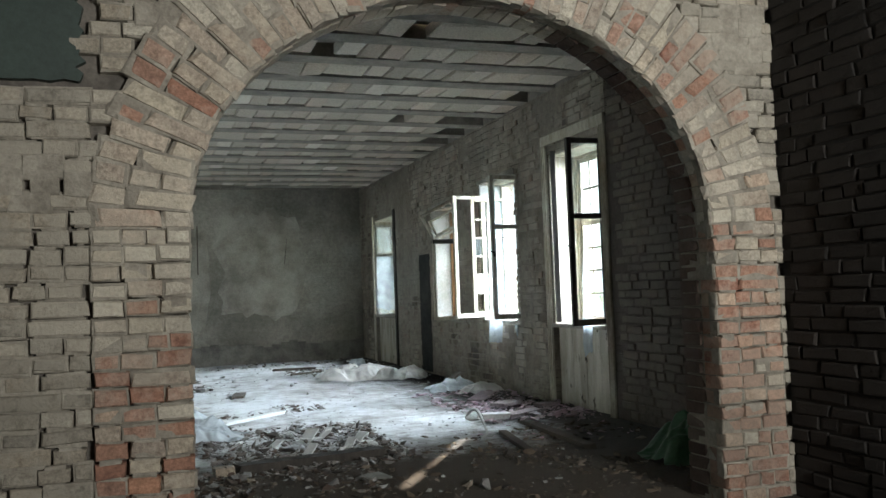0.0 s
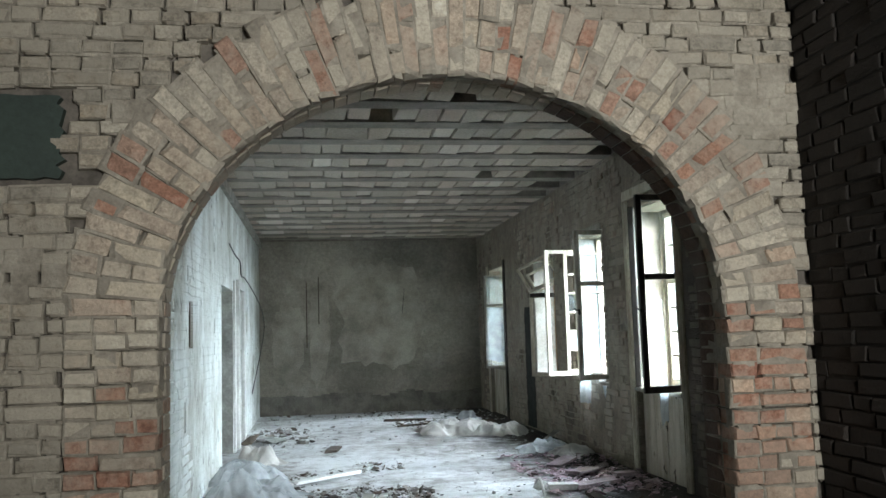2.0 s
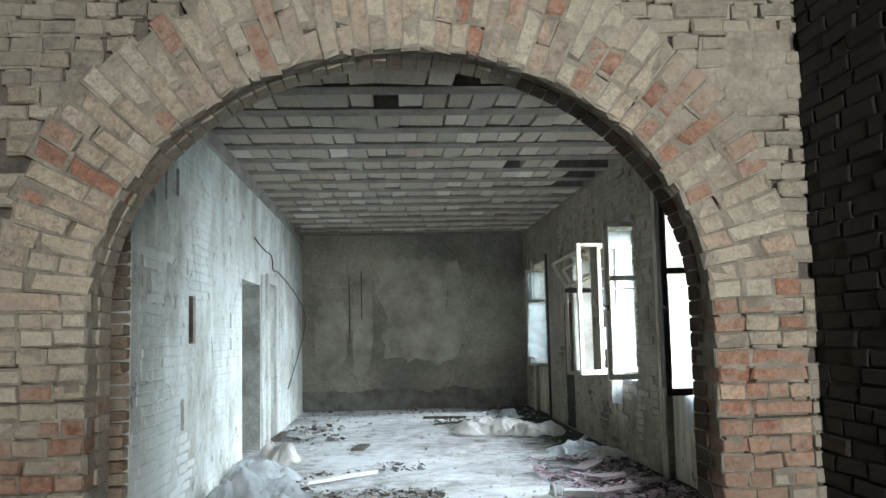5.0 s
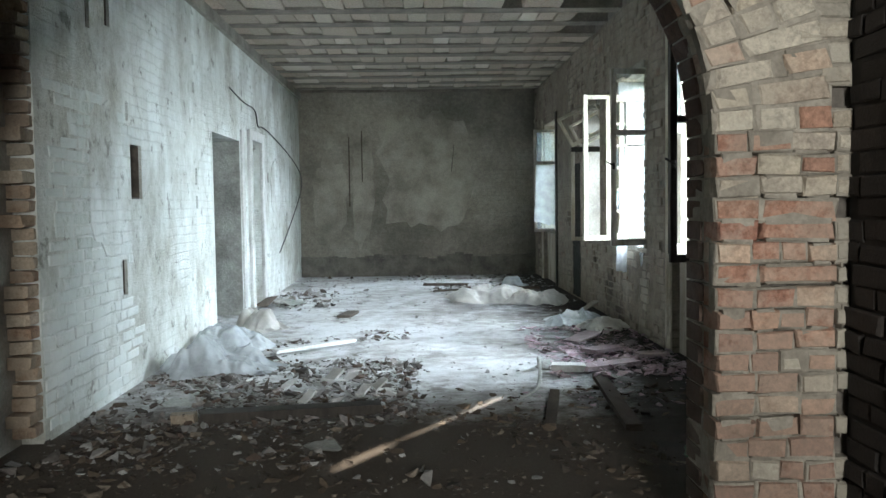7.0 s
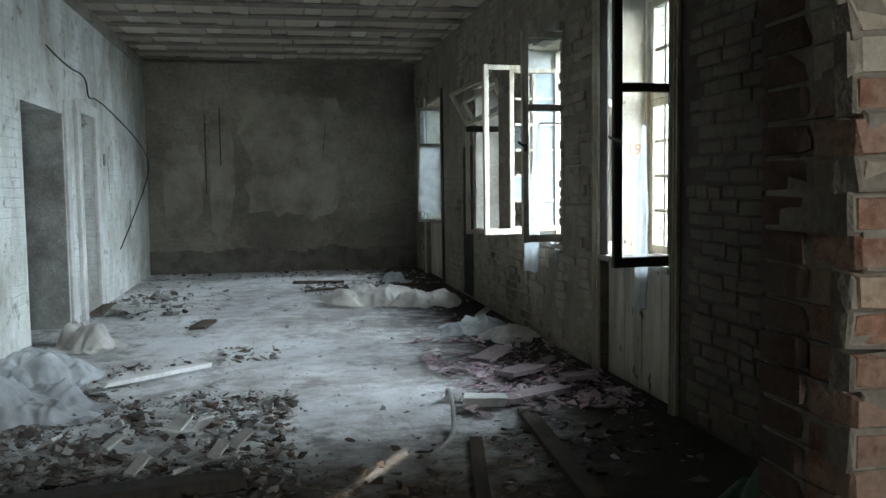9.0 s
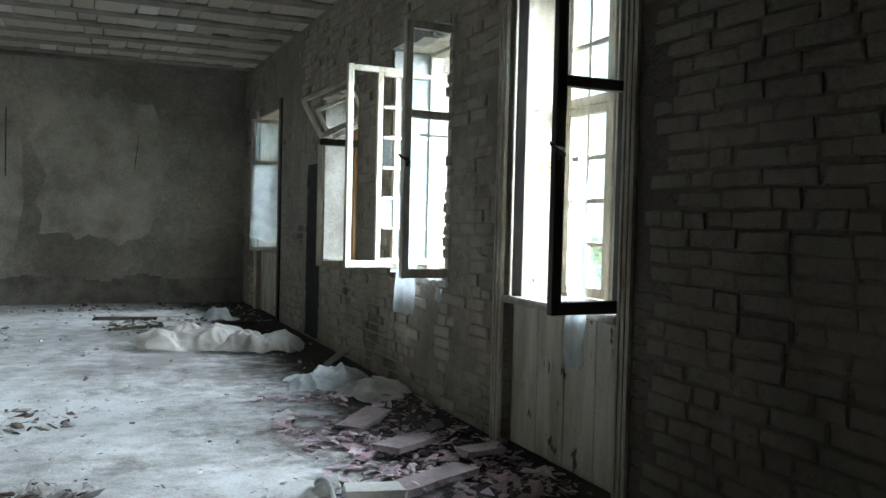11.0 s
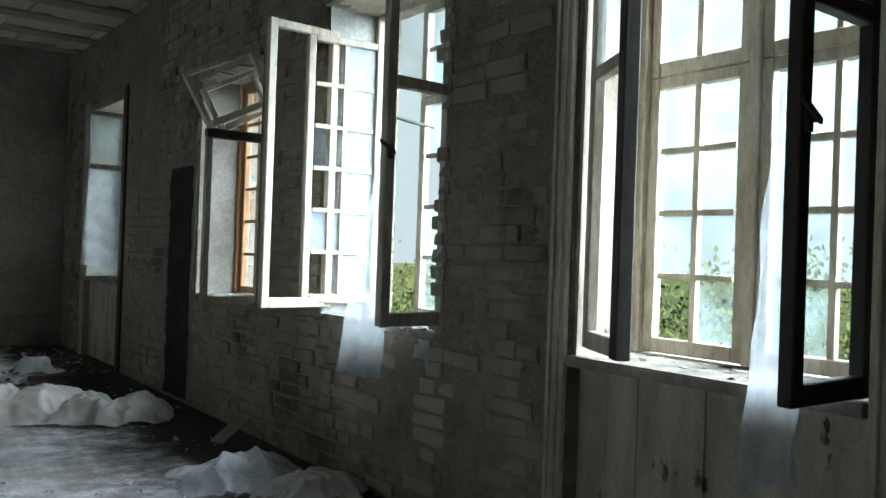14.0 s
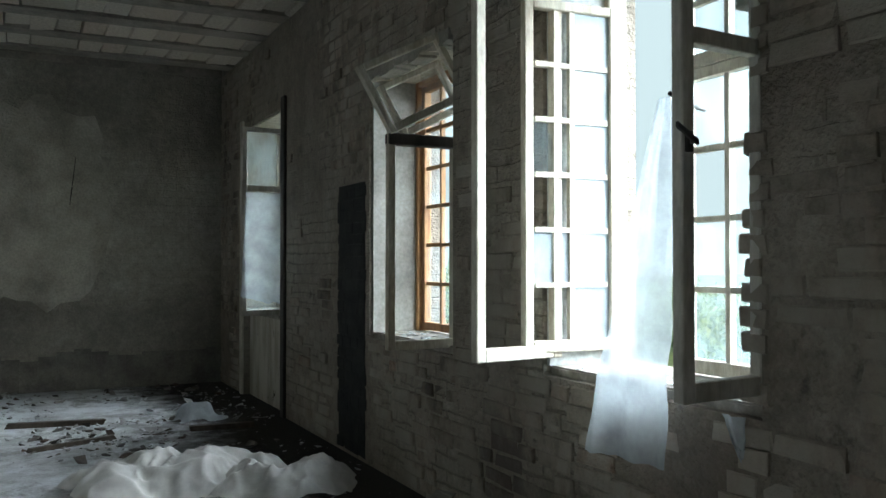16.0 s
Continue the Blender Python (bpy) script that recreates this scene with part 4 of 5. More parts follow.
def film(name, pts, mat, label, category, depth=0.03, seed=1, n=26):
    """A hanging film between four corners given as top a, top b, bottom a, bottom b."""
    a, b, c, d = [Vector(p) for p in pts]
    bm = bmesh.new()
    grid = []
    for i in range(n + 1):
        v = i / n
        row = []
        for j in range(n // 2 + 1):
            u = j / (n // 2)
            p = (a.lerp(b, u)).lerp(c.lerp(d, u), v)
            w = noise.noise(Vector((u * 3.0, v * 1.2, seed))) + 0.4 * noise.noise(Vector((u * 9, v * 3, seed + 4)))
            edge = 0.10 * noise.noise(Vector((v * 5, seed, 1))) * (c - d).length * (1 if j in (0, n // 2) else 0)
            row.append(bm.verts.new(p + Vector((-depth * w, edge, 0.05 * v * noise.noise(Vector((u * 4, seed, 9)))))))
        grid.append(row)
    for i in range(n):
        for j in range(n // 2):
            bm.faces.new((grid[i][j], grid[i + 1][j], grid[i + 1][j + 1], grid[i][j + 1]))
    ob = tagged(part(name, bm, mat, smooth=True), label, category, "torn plastic films")
    return ob


film("plastic_curtain", ((4.0, 9.74, 1.82), (4.0, 9.80, 1.82), (4.0, 9.76, 0.60), (4.0, 10.22, 0.58)), M_FILM, "torn white plastic film hanging over a sill", "plastic film", 0.05, 2)
film("plastic_curtain", ((4.02, 7.68, 1.66), (4.02, 7.74, 1.68), (4.02, 7.65, 0.60), (4.02, 7.84, 0.54)), M_FILM, "torn plastic film hanging over a window sill", "plastic film", 0.04, 5)
film("plastic_curtain", ((3.80, 14.62, 1.86), (4.12, 14.62, 1.86), (3.75, 14.60, 1.0), (4.10, 14.60, 0.92)), M_FILM, "bluish plastic film on an open window leaf", "plastic film", 0.03, 8)
film("plastic_curtain", ((4.08, 9.50, 0.803), (4.08, 9.60, 0.803), (4.07, 9.50, 0.70), (4.07, 9.52, 0.68)), M_FILM, "small scrap of plastic film under a sill", "plastic film", 0.02, 9)


def tube(name, pts, r, mat, label, category, closed=False):
    cu = bpy.data.curves.new(name, "CURVE")
    cu.dimensions, cu.bevel_depth, cu.bevel_resolution, cu.resolution_u = "3D", r, 2, 6
    sp = cu.splines.new("NURBS")
    sp.points.add(len(pts) - 1)
    for q, p in zip(sp.points, pts):
        q.co = (*p, 1)
    sp.use_endpoint_u, sp.order_u = True, 3
    src = new(name + "_source", cu)
    bpy.context.view_layer.update()
    me = bpy.data.meshes.new_from_object(src.evaluated_get(bpy.context.evaluated_depsgraph_get()))
    bpy.data.objects.remove(src)
    me.materials.clear()
    me.materials.append(mat)
    for p in me.polygons:
        p.use_smooth = True
    return tagged(new(name, me), label, category)


tube("cable", [(XL + 0.01, 11.2, 2.62), (XL + 0.02, 11.9, 2.52), (XL + 0.01, 12.8, 2.56), (XL + 0.01, 12.85, 2.3), (XL + 0.02, 13.2, 2.38), (XL + 0.12, 15.2, 2.05), (XL + 0.14, 16.4, 1.75), (XL + 0.12, 15.8, 1.3), (XL + 0.06, 14.15, 0.6)], 0.008, M_CABLE, "loose black cable drooping from the wall", "cable")
tube("wire_hook", [(4.44, 10.05, 1.86), (4.2, 9.9, 1.84), (4.0, 9.74, 1.83)], 0.008, M_IRON, "rusty wire stub holding a plastic curtain", "wire")
tube("hose", [(2.90, 8.15, 0.015), (2.86, 7.95, 0.10), (2.84, 7.70, 0.16), (2.80, 7.40, 0.03), (2.72, 7.15, 0.014), (2.62, 7.02, 0.014)], 0.013, M_HOSE, "pale curved hose lying on the rubble", "hose")


def plank(name, x0, y0, x1, y1, w, h, mat, label, category, z=0.0, tip=0.0):
    m, length = frame_matrix((x0, y0), (x1, y1))
    bm = bmesh.new()
    n = 6
    rings = []
    for k in range(n + 1):
        u = length * k / n
        s = 1 - 0.12 * rnd.random() if 0 < k < n else 0.92
        rings.append([bm.verts.new((u + rnd.uniform(-0.02, 0.02) * (k in (0, n)), y * w / 2 * s, z + (tip * k / n) + zz * h)) for y, zz in ((-1, 0), (1, 0), (1, 1), (-1, 1))])
    for a, b in zip(rings, rings[1:]):
        for i in range(4):
            j = (i + 1) % 4
            bm.faces.new((a[i], a[j], b[j], b[i]))
    bm.faces.new(rings[0][::-1])
    bm.faces.new(rings[-1])
    bm.transform(m)
    return tagged(part(name, bm, mat), label, category, "scattered " + category + "s")


plank("plank", 2.87, 7.20, 2.70, 6.30, 0.07, 0.03, M_WOOD, "narrow weathered plank on dark soil", "plank")
plank("plank", 3.27, 7.66, 3.16, 6.20, 0.10, 0.035, M_WOOD, "long weathered plank on dark soil", "plank")
plank("timber_beam", 0.62, 6.62, 1.72, 6.78, 0.15, 0.06, M_FRAME_DARK, "dark charred timber beam lying on soil", "beam")
plank("brick_piece", 0.47, 6.58, 0.60, 6.60, 0.10, 0.06, M_TOOTH, "broken red brick at the end of a beam", "brick")
plank("board", 3.84, 11.38, 4.04, 11.44, 0.13, 0.012, M_PLASTER, "pale tilted board scrap by the wall", "board", 0.0, 0.12)
plank("board", 0.72, 8.84, 1.36, 9.38, 0.09, 0.03, M_WHITE_BOARD, "long white painted board on rubble", "board", 0.03)
plank("board", 2.95, 7.86, 3.20, 7.80, 0.14, 0.05, M_WHITE_BOARD, "short white board on the rubble", "board", 0.03)
plank("board", 3.18, 7.86, 3.66, 8.10, 0.16, 0.035, M_PINK, "thick pinkish board on shards", "board", 0.02)
plank("board", 3.35, 8.45, 3.62, 8.62, 0.18, 0.03, M_PINK, "faded pink board on shards", "board", 0.05)
plank("board", 3.30, 8.95, 3.52, 9.10, 0.20, 0.02, M_PINK, "tilted pink board on shards", "board", 0.05, 0.06)
plank("board", 3.70, 8.30, 3.95, 8.34, 0.13, 0.03, M_PINK, "pinkish board near the wall", "board", 0.04)
plank("stick", 2.05, 15.02, 2.75, 14.9, 0.06, 0.04, M_WOOD, "broken stick on the floor", "stick")
plank("stick", 3.30, 14.30, 3.78, 14.26, 0.06, 0.04, M_WOOD, "dark broken stick among shards", "stick")
plank("stick", 2.2, 14.0, 2.75, 14.25, 0.05, 0.03, M_WOOD, "thin broken stick on the floor", "stick")
plank("board", 1.1, 11.3, 1.18, 11.75, 0.16, 0.03, M_WOOD, "small dark board on dusty floor", "board")


def chunk(seed, flat=0.5):
    r = random.Random(seed)
    bm = bmesh.new()
    for _ in range(9):
        bm.verts.new((r.uniform(-0.5, 0.5), r.uniform(-0.5, 0.5), r.uniform(-0.5, 0.5) * flat))
    res = bmesh.ops.convex_hull(bm, input=bm.verts)
    bmesh.ops.delete(bm, geom=[v for v in bm.verts if not v.link_faces], context="VERTS")
    bm.verts.index_update()
    out = ([v.co.copy() for v in bm.verts], [[v.index for v in f.verts] for f in bm.faces])
    bm.free()
    return out


CHUNKS = [chunk(i) for i in range(14)]
FLAT = [chunk(40 + i, 0.16) for i in range(14)]


def scatter(heap, count, x0, x1, y0, y1, s0, s1, shapes, pile=0.0, clump=True):
    made = 0
    while made < count:
        x, y = rnd.uniform(x0, x1), rnd.uniform(y0, y1)
        if clump and noise.noise(Vector((x * 1.3, y * 1.3, 3))) + 0.6 * noise.noise(Vector((x * 4, y * 4, 8))) < rnd.uniform(-0.5, 0.5):
            continue
        s = s0 * (s1 / s0) ** (rnd.random() ** 2)
        shape = rnd.choice(shapes)
        turn = Euler((rnd.gauss(0, 0.25), rnd.gauss(0, 0.25), rnd.uniform(0, 6.28))).to_matrix().to_4x4()
        size = (s, s * rnd.uniform(0.5, 1), s * rnd.uniform(0.6, 1))
        low = min((turn @ Vector((c.x * size[0], c.y * size[1], c.z * size[2]))).z for c in shape[0])
        heap.add(Matrix.Translation((x, y, -low - 0.15 * s + pile * rnd.random())) @ turn, size, shape)
        made += 1


h = Heap()
scatter(h, 5200, -0.05, 1.95, 6.4, 8.6, 0.010, 0.11, CHUNKS + FLAT, 0.015)
scatter(h, 70, 1.35, 1.85, 9.6, 10.25, 0.03, 0.15, CHUNKS + FLAT, clump=False)
scatter(h, 240, -0.08, 0.9, 12.2, 14.4, 0.03, 0.17, CHUNKS + FLAT, 0.04)
scatter(h, 60, 0.98, 1.2, 11.1, 12.4, 0.02, 0.11, FLAT, clump=False)
scatter(h, 260, 2.15, 3.8, 13.5, 15.0, 0.03, 0.16, FLAT + CHUNKS)
scatter(h, 220, -0.05, 3.9, 16.0, 16.9, 0.02, 0.12, CHUNKS)
scatter(h, 900, -0.05, 1.5, 8.3, 9.7, 0.010, 0.10, CHUNKS + FLAT)
scatter(h, 700, -0.1, 1.5, 5.6, 6.8, 0.02, 0.13, CHUNKS + FLAT)
scatter(h, 120, 1.4, 3.0, 5.2, 6.6, 0.02, 0.10, CHUNKS + FLAT)
h.made("rubble", M_RUBBLE, label="heap of broken bricks, plaster and dark rubble", category="rubble")
h = Heap()
scatter(h, 4200, -0.1, 4.0, 4.75, 7.4, 0.012, 0.10, CHUNKS + FLAT)
h.made("soil_debris", M_SOIL, label="dark soil and debris inside the arch", category="debris")
h = Heap()
scatter(h, 1500, 2.95, 4.05, 7.55, 10.1, 0.02, 0.15, FLAT, 0.05)
scatter(h, 200, 2.6, 3.9, 6.6, 7.6, 0.02, 0.10, FLAT)
h.made("pink_shards", M_SHARDS, label="spread of pinkish broken tiles and shards", category="shards")
h = Heap()
scatter(h, 2600, -0.05, 4.05, 7.4, 16.8, 0.008, 0.06, FLAT + CHUNKS)
scatter(h, 260, -0.05, 1.3, 12.0, 16.8, 0.03, 0.14, CHUNKS + FLAT)
scatter(h, 260, 2.2, 4.0, 14.0, 16.5, 0.03, 0.14, FLAT)
h.made("scattered_bits", M_DUST, label="small scattered bits of plaster on the floor", category="debris")
for a, b in ((7.56, 8.58), (9.52, 10.5), (11.6, 12.5)):
    h = Heap()
    for _ in range(90):
        q = rnd.uniform(0.012, 0.06) * rnd.random() + 0.012
        h.add(Matrix.Translation((rnd.uniform(4.12, 4.40), rnd.uniform(a, b), SILL + 0.003)) @ Euler((rnd.gauss(0, 0.1), rnd.gauss(0, 0.1), rnd.uniform(0, 6))).to_matrix().to_4x4(), (q * 1.6, q * 0.7, q * 0.5), rnd.choice(FLAT + CHUNKS))
    h.made("sill_debris", M_DUST, label="flakes of paint and plaster on a window sill", category="debris")
for x0, y0, x1, y1, w, tip in ((1.28, 7.66, 1.37, 7.74, 0.13, 0.09), (1.42, 7.72, 1.49, 7.64, 0.12, 0.10), (1.62, 7.32, 1.71, 7.37, 0.11, 0.08), (1.54, 7.20, 1.60, 7.28, 0.08, 0.06),
                               (0.98, 7.48, 1.06, 7.53, 0.09, 0.05), (0.66, 7.58, 0.75, 7.53, 0.10, 0.06), (1.18, 7.02, 1.25, 7.09, 0.08, 0.07), (1.36, 6.92, 1.44, 6.86, 0.09, 0.06)):
    plank("tile_fragment", x0, y0, x1, y1, w, 0.014, M_WHITE_BOARD, "broken white tile fragment tilted on rubble", "tile fragment", 0.0, tip)
for i, (x, y, s, mat, lab) in enumerate(((1.34, 7.70, 0.24, M_WHITE_BOARD, "broken white roof tile fragment"), (1.68, 7.32, 0.20, M_WHITE_BOARD, "broken white tile fragment"),
                                         (1.10, 7.26, 0.11, M_FRAME_DARK, "dark charred block"), (1.05, 8.02, 0.13, M_FRAME_DARK, "dark charred block"), (0.75, 8.65, 0.15, M_FRAME_DARK, "dark charred block"),
                                         (0.35, 7.1, 0.2, M_BLOCK, "pale plaster slab"), (1.45, 5.95, 0.22, M_BLOCK, "pale plaster slab on soil"), (2.95, 8.05, 0.16, M_BLOCK, "grey plaster slab"), (3.05, 9.6, 0.22, M_WHITE_BOARD, "white broken slab"), (0.18, 12.55, 0.34, M_BLOCK, "grey broken masonry lump by the doorway"), (0.42, 12.42, 0.26, M_BLOCK, "rough grey masonry lump"), (0.02, 12.40, 0.30, M_WOOD, "dark broken lump by the wall"), (0.30, 12.95, 0.24, M_PLASTER, "brown masonry lump"))):
    shape = (FLAT if i in (0, 1, 5, 6, 8) else CHUNKS)[i]
    h = Heap()
    low = min(c.z for c in shape[0]) * s
    h.add(Matrix.Translation((x, y, -low)) @ Euler((0, 0, i)).to_matrix().to_4x4(), (s * 1.2, s, s), shape)
    ob = h.made("debris_piece", mat, label=lab + " on the floor", category="debris")
    ob["kind"] = "thing"

# ---- outside ----
m_haze, nt, b = nodes_of("bright_haze")
b.inputs["Base Color"].default_value = (0, 0, 0, 1)
b.inputs["Emission Color"].default_value, b.inputs["Emission Strength"].default_value = (0.72, 0.94, 1.0, 1), 0.30
bm = bmesh.new()
box(bm, 90, -60, -0.4, 90.2, 120, 60)
box(bm, XR + WALL_T, 120, -0.4, 90, 120.2, 60)
structure("backdrop", bm, m_haze, "pale bright haze beyond the garden", "sky")
h = Heap()
LEAF = ([Vector((-0.5, 0, 0)), Vector((0, -0.3, 0.1)), Vector((0.5, 0, 0)), Vector((0, 0.3, 0.1))], [[0, 1, 2], [0, 2, 3]])
for _ in range(14000):
    y = rnd.uniform(2, 40)
    x = 12.5 + 1.5 * noise.noise(Vector((y * 0.3, 0, 0))) + rnd.gauss(0, 0.8)
    top = 0.9 + 1.2 * noise.noise(Vector((y * 0.35, 5, 0))) + 0.5 * noise.noise(Vector((y * 1.6, 2, 0)))
    z = -0.35 + (top + 0.35) * rnd.random() ** 0.8
    h.add(Matrix.Translation((x, y, z)) @ Euler((rnd.uniform(0, 6), rnd.uniform(0, 6), rnd.uniform(0, 6))).to_matrix().to_4x4(), (0.13, 0.13, 0.13), LEAF)
h.made("shrubs", M_LEAF, label="overgrown green shrubs outside the windows", category="shrubs")

# ---- bricks ----
arch_set = block_set("brick", M_ARCH_BRICK)
red_set = block_set("brick", M_ARCH_RED)
rest, reveal, mortar = Heap(), Heap(), Heap()


def bed(m, size, out, full=0.55):
    """Mortar round one brick, missing from some side joints."""
    y_front = -out + 0.006 + rnd.uniform(-0.004, 0.006)
    wide = 0.016 if rnd.random() < full else -0.035
    loc = m.copy()
    loc.translation.y = Y_ARCH + (y_front + 0.04) / 2
    mortar.add(loc, (size[0] + wide, 0.04 - y_front, size[2] + 0.014))


def brick_at(x0, x1, zc, hgt, y0, y1, near, tilt=0.0):
    m = Matrix.Translation(((x0 + x1) / 2, (y0 + y1) / 2, zc)) @ Euler((0, tilt, 0)).to_matrix().to_4x4()
    size = (x1 - x0, y1 - y0, hgt)
    if near:
        red = 0.98 - 0.25 * zc if x0 > 1 else 0.7 - 0.5 * zc
        place_block(rnd.choice(red_set if rnd.random() < red else arch_set), wall_arch, m, size)
        bed(m, size, Y_ARCH - y0)
    else:
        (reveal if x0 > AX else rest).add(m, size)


# Piers below the springing, course by course.
for xa, xb in ((-0.18, AX - AA), (AX + AA, 3.405)):
    for k in range(int(AZ / COURSE)):
        z = (k + 0.5) * COURSE
        w = xb - xa
        cuts = {0: (0.13, 0.27), 1: (0.11, 0.25), 2: (0.15,), 3: (0.14, 0.29), 4: (0.12, 0.22, 0.31)}[rnd.randrange(5)]
        edges = [0, *[c * w / 0.41 for c in cuts], w]
        for a, b in zip(edges, edges[1:]):
            out = 0.030 + rnd.uniform(-0.012, 0.008)
            brick_at(xa + a + 0.004, xa + b - 0.004, z + rnd.uniform(-0.005, 0.005), 0.069 + rnd.uniform(-0.006, 0.003), Y_ARCH - out, Y_ARCH + 0.115, True, rnd.uniform(-0.012, 0.012))
        inner = (xa, xa + 0.2) if xa > 1 else (xb - 0.2, xb)
        brick_at(*inner, z, 0.066, Y_ARCH + 0.127, Y_ARCH + 0.303, False)
        back = rnd.uniform(0.0, 0.008)
        mortar.add(Matrix.Translation((sum(inner) / 2 + (back if xa > 1 else -back), Y_ARCH + 0.146, z)), (0.198, 0.288 + back / 2, COURSE))
# Voussoirs along the ellipse.
steps = 2000
arc = [(AX + AA * math.cos(math.pi * (1 - i / steps)), AZ + AB * math.sin(math.pi * (1 - i / steps))) for i in range(steps + 1)]
dist = [0.0]
for p, q in zip(arc, arc[1:]):
    dist.append(dist[-1] + math.hypot(q[0] - p[0], q[1] - p[1]))
count = int(dist[-1] / 0.071)
j = 0
for k in range(count):
    want = (k + 0.5) * dist[-1] / count
    while dist[j] < want:
        j += 1
    x, z = arc[j]
    nx, nz = (x - AX) / AA ** 2, (z - AZ) / AB ** 2
    nl = math.hypot(nx, nz)
    nx, nz = nx / nl, nz / nl
    reach = 0.41 + 0.05 * abs(nz)
    parts_of = ((0.0, 0.255), (0.265, reach)) if k % 2 else ((0.0, 0.125), (0.137, 0.39 if rnd.random() < 0.6 else reach))
    if rnd.random() < 0.3:
        parts_of = ((0.0, 0.13), (0.14, 0.27), (0.28, reach))
    lean = math.atan2(nx, nz)
    for a, b in parts_of:
        r = (a + b) / 2
        out = 0.038 + rnd.uniform(-0.012, 0.008) if lean < 0.3 else 0.026 + rnd.uniform(-0.010, 0.008)
        m = Matrix.Translation((x + nx * r, Y_ARCH + (0.115 - out) / 2, z + nz * r)) @ Euler((0, lean + rnd.uniform(-0.022, 0.022), 0)).to_matrix().to_4x4()
        wide = 0.064 + rnd.uniform(-0.003, 0.004) + 0.035 * r
        place_block(rnd.choice(red_set if rnd.random() < (0.16 if lean > 0.7 else 0.06) else arch_set), wall_arch, m, (wide, 0.115 + out, b - a))
        bed(m, (wide + 0.06 * r, 0, b - a), out, 0.9)
    m = Matrix.Translation((x + nx * 0.06, Y_ARCH + 0.215, z + nz * 0.06)) @ Euler((0, lean, 0)).to_matrix().to_4x4()
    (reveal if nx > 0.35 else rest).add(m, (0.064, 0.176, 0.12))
    r = 0.009 + rnd.uniform(-0.005, 0.006)
    m = Matrix.Translation((x + nx * (r + 0.05), Y_ARCH + 0.146, z + nz * (r + 0.05))) @ Euler((0, lean, 0)).to_matrix().to_4x4()
    mortar.add(m, (0.08, 0.29 + rnd.uniform(0, 0.004), 0.10))
rest.made("brick_backing", M_ARCH_REST, wall_arch)
reveal.made("brick_backing", M_SHADED_REVEAL, wall_arch)
# The spandrels and the wall beyond the piers.
wall_bricks = Heap()
for u, v, w, hh in courses(-1.6, 3.455, 0.0, H_NEAR, 0.72):
    if v < AZ + 0.02:
        if u - w / 2 < -0.24:
            right = min(u + w / 2, -0.19)
            u, w = (u - w / 2 + right) / 2, right - u + w / 2
        elif u + w / 2 > 3.44:
            left = max(u - w / 2, 3.412)
            u, w = (u + w / 2 + left) / 2, u + w / 2 - left
        else:
            continue
    else:
        d = math.hypot((u - AX) / (AA + 0.42), (v - AZ) / (AB + 0.47))
        if d < 1.0:
            if d > 0.88 and u > AX - 0.1:
                bed(Matrix.Translation((u, Y_ARCH, v)), (w + 0.02, 0, hh), 0.012)
            continue
    if u < -0.2 and 2.13 < v < 2.60:
        continue
    if noise.noise(Vector((u * 2, v * 2, 4))) > 0.33:
        bed(Matrix.Translation((u, Y_ARCH, v)), (w + 0.03, 0, hh + 0.03), 0.02)
        continue
    out = 0.015 + rnd.uniform(-0.010, 0.008)
    bed(Matrix.Translation((u, Y_ARCH, v)), (w, 0, hh), out)
    wall_bricks.add(Matrix.Translation((u, Y_ARCH + 0.02 - out / 2, v)) @ Euler((0, rnd.uniform(-0.03, 0.03), 0)).to_matrix().to_4x4(), (w, 0.04 + out, hh * rnd.uniform(0.82, 0.98)))
wall_bricks.made("spandrel_bricks", M_SPANDREL, wall_arch)
mortar.made("mortar", M_MORTAR, wall_arch)
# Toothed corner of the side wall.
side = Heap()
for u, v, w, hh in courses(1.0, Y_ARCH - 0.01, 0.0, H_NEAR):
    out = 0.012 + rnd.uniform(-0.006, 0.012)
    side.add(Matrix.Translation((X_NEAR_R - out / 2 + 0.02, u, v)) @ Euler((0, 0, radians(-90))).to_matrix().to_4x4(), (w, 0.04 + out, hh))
side.made("side_bricks", M_SHADED_SIDE, wall_near_right)

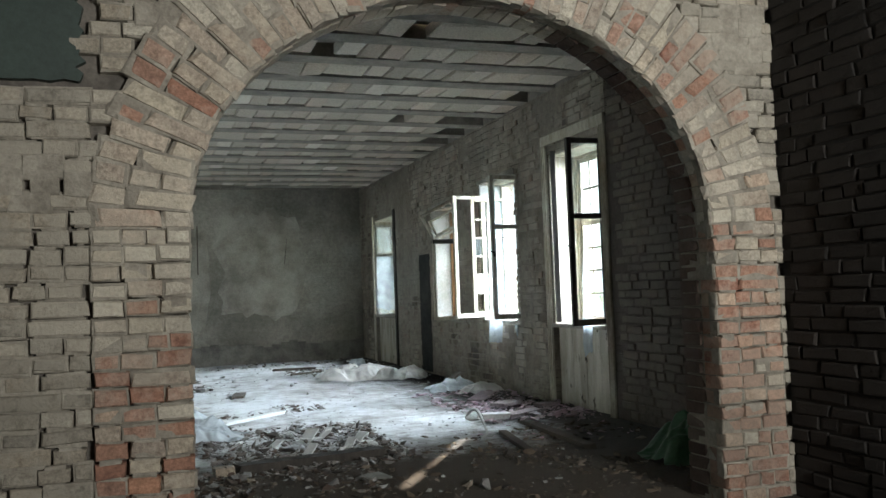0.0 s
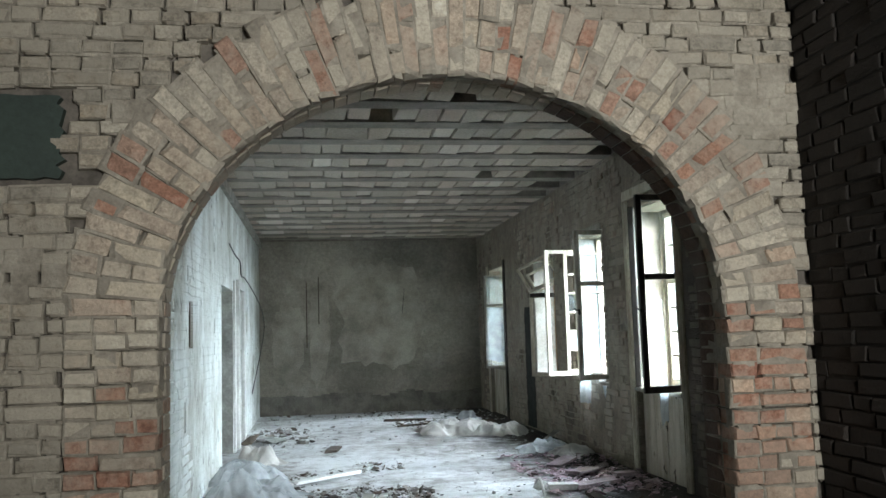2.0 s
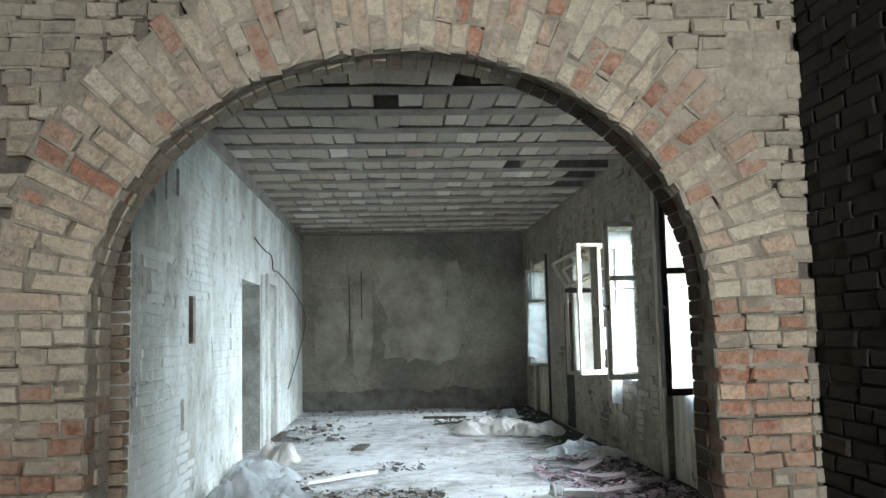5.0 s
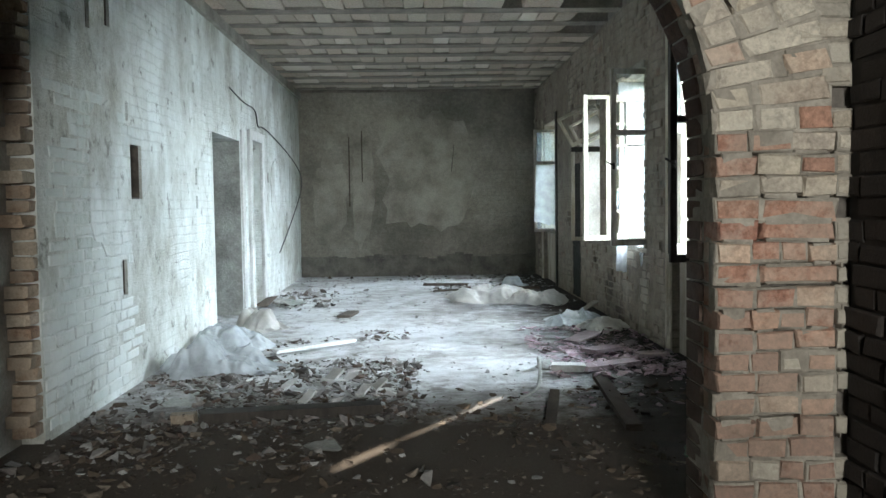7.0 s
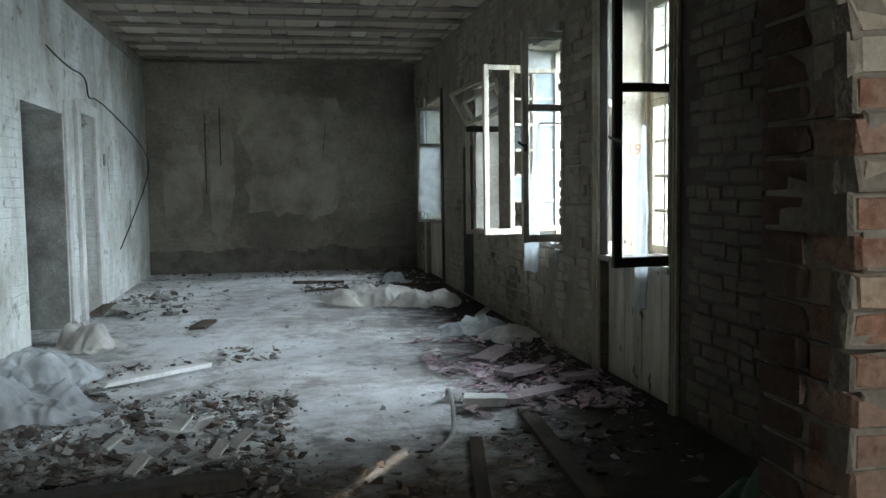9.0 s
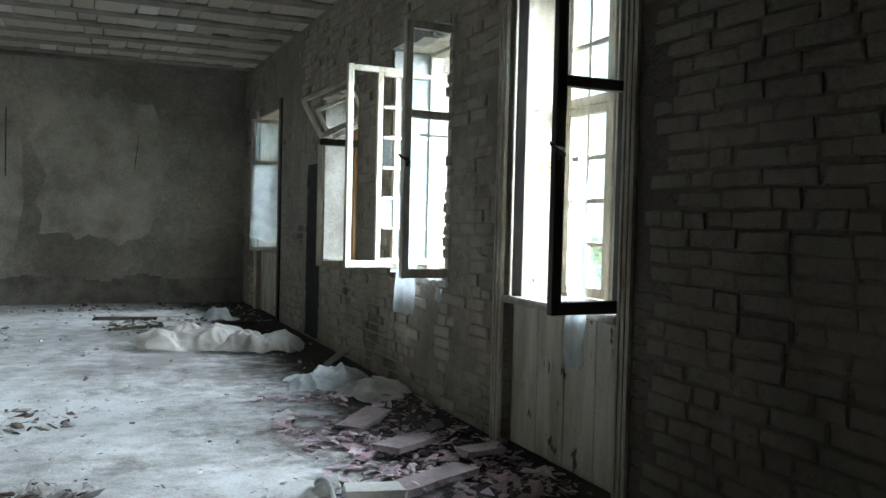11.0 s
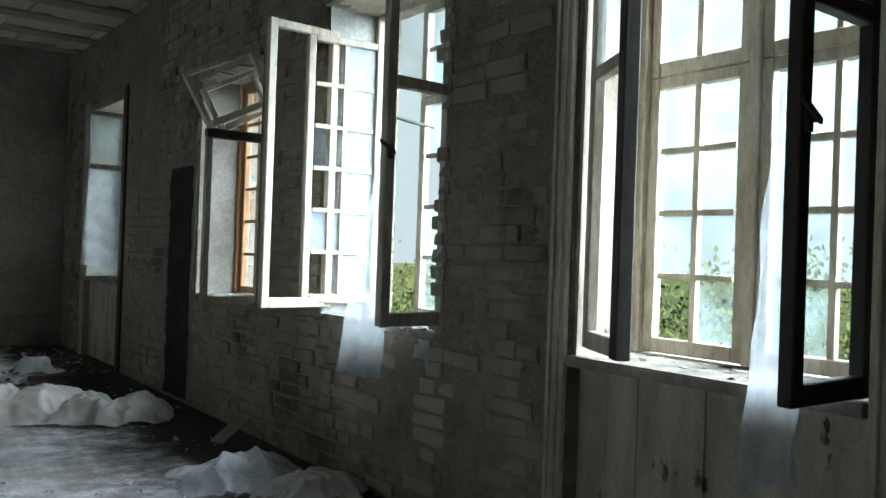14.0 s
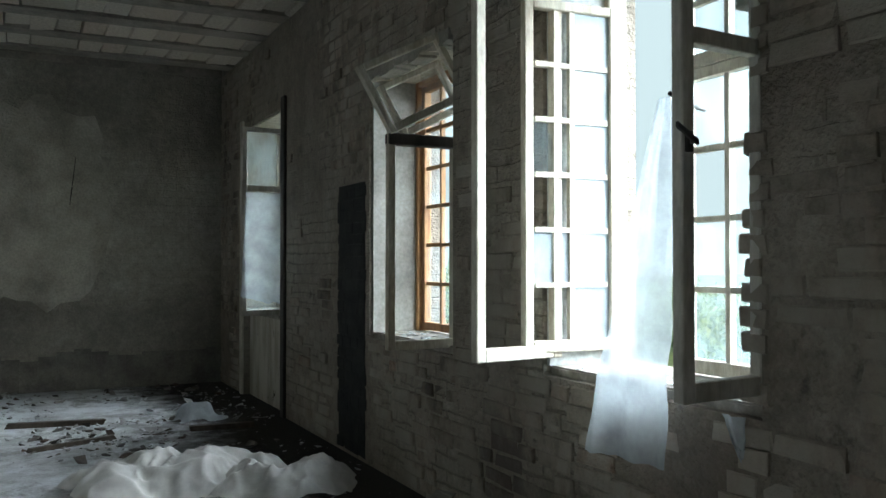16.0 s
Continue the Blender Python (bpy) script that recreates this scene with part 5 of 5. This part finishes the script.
# Bricks of the window wall: facing -x.
room_set = block_set("brick", M_ROOM_BRICK)
shaded_set = block_set("brick", M_SHADED_BRICK)
room_rest, shaded_rest, soot_rest = Heap(), Heap(), Heap()
for u, v, w, hh in courses(12.72, 13.24, 0.02, 1.82):
    m = Matrix.Translation((XR + 0.017, u + rnd.uniform(-0.012, 0.012), v)) @ Euler((0, 0, radians(-90))).to_matrix().to_4x4()
    soot_rest.add(m, (w + 0.006, 0.046, hh + 0.006))
placed = 0
for u, v, w, hh in courses(Y_ARCH_BACK + 0.02, Y_END - 0.02, 0.02, H - 0.02):
    if any(a - w / 2 - 0.02 < u < b + w / 2 + 0.02 and c - 0.05 < v < d + 0.05 for a, b, c, d in WINDOW_HOLES + NICHES):
        continue
    if 7.36 - w / 2 < u < 7.52 or 8.6 < u < 8.74 + w / 2 or 14.48 - w / 2 < u < 14.62 or 15.92 < u < 16.05 + w / 2:
        continue
    near = 6.2 < u < 9.6 and v < 2.5
    cover = noise.noise(Vector((u * 0.9, v * 0.9, 2))) + 0.5 * noise.noise(Vector((u * 3, v * 3, 6)))
    if 12.72 - w / 2 < u < 13.24 + w / 2 and v < 1.82:
        continue
    if cover > (0.8 if u < 7.4 else 0.4 if near else 0.15):
        continue
    out = 0.010 + rnd.uniform(-0.008, 0.010) if u < 7.4 else rnd.choice((0.001, 0.004, 0.006, 0.010, 0.018)) + rnd.uniform(-0.003, 0.003)
    if u > 7.4 and rnd.random() < 0.07:
        continue
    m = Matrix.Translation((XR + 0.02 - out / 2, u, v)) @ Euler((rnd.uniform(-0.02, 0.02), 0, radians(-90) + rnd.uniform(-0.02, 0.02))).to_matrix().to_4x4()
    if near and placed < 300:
        place_block(rnd.choice(shaded_set if u < 7.4 else room_set), wall_windows, m, (w, 0.04 + out, hh))
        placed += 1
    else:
        (shaded_rest if u < 7.4 else room_rest).add(m, (w, 0.04 + out, hh))
# Toothed jamb beside the second window.
for k in range(int((2.62 - 0.8) / COURSE)):
    if rnd.random() < 0.85:
        m = Matrix.Translation((XR + 0.05, 9.47 + rnd.uniform(-0.02, 0.03), 0.84 + (k + 0.5) * COURSE)) @ Euler((0, 0, radians(-90))).to_matrix().to_4x4()
        room_rest.add(m, (0.09 + rnd.uniform(-0.03, 0.03), 0.12, 0.064))
room_rest.made("wall_bricks", M_ROOM_REST, wall_windows)
bm = bmesh.new()
box(bm, XR - 0.003, 12.73, 0.04, XR + 0.001, 13.22, 1.80)
part("soot_stain", bm, M_SOOT_AND_SHADE, wall_windows, "black soot stain")
soot_rest.made("sooty_bricks", M_SOOT_AND_SHADE, wall_windows, "bricks blackened by soot")
shaded_rest.made("wall_bricks", M_SHADED_REST, wall_windows)

# Whitewashed bricks low on the left wall: facing +x.
wash_set = block_set("brick", M_WASH_BRICK)
n_wash = 0
for u, v, w, hh in courses(6.22, 8.3, 0.05, 2.1):
    if any(a - w / 2 < u < b + w / 2 and c - 0.05 < v < d + 0.05 for a, b, c, d in POCKETS):
        continue
    if u > 7.3 and noise.noise(Vector((u * 1.4, v * 1.4, 12))) > -0.1:
        continue
    if n_wash >= 260 or noise.noise(Vector((u * 2.0, v * 2.0, 15))) > 0.25:
        continue
    out = 0.006 + rnd.uniform(-0.004, 0.006)
    m = Matrix.Translation((XL - 0.02 + out / 2, u, v)) @ Euler((rnd.uniform(-0.01, 0.01), 0, radians(90))).to_matrix().to_4x4()
    place_block(rnd.choice(wash_set), wall_left, m, (w, 0.04 + out, hh))
    n_wash += 1
# Torn brick ends where the partition stood.
tooth_set = block_set("brick", M_TOOTH)
for k in range(int(2.7 / COURSE)):
    z = 0.05 + (k + 0.5) * COURSE
    long = rnd.uniform(0.03, 0.20)
    m = Matrix.Translation((XL - 0.07, 6.2 - long / 2 + 0.02, z)) @ Euler((0, 0, radians(90))).to_matrix().to_4x4()
    place_block(rnd.choice(tooth_set), wall_torn, m, (long, 0.13, 0.066))
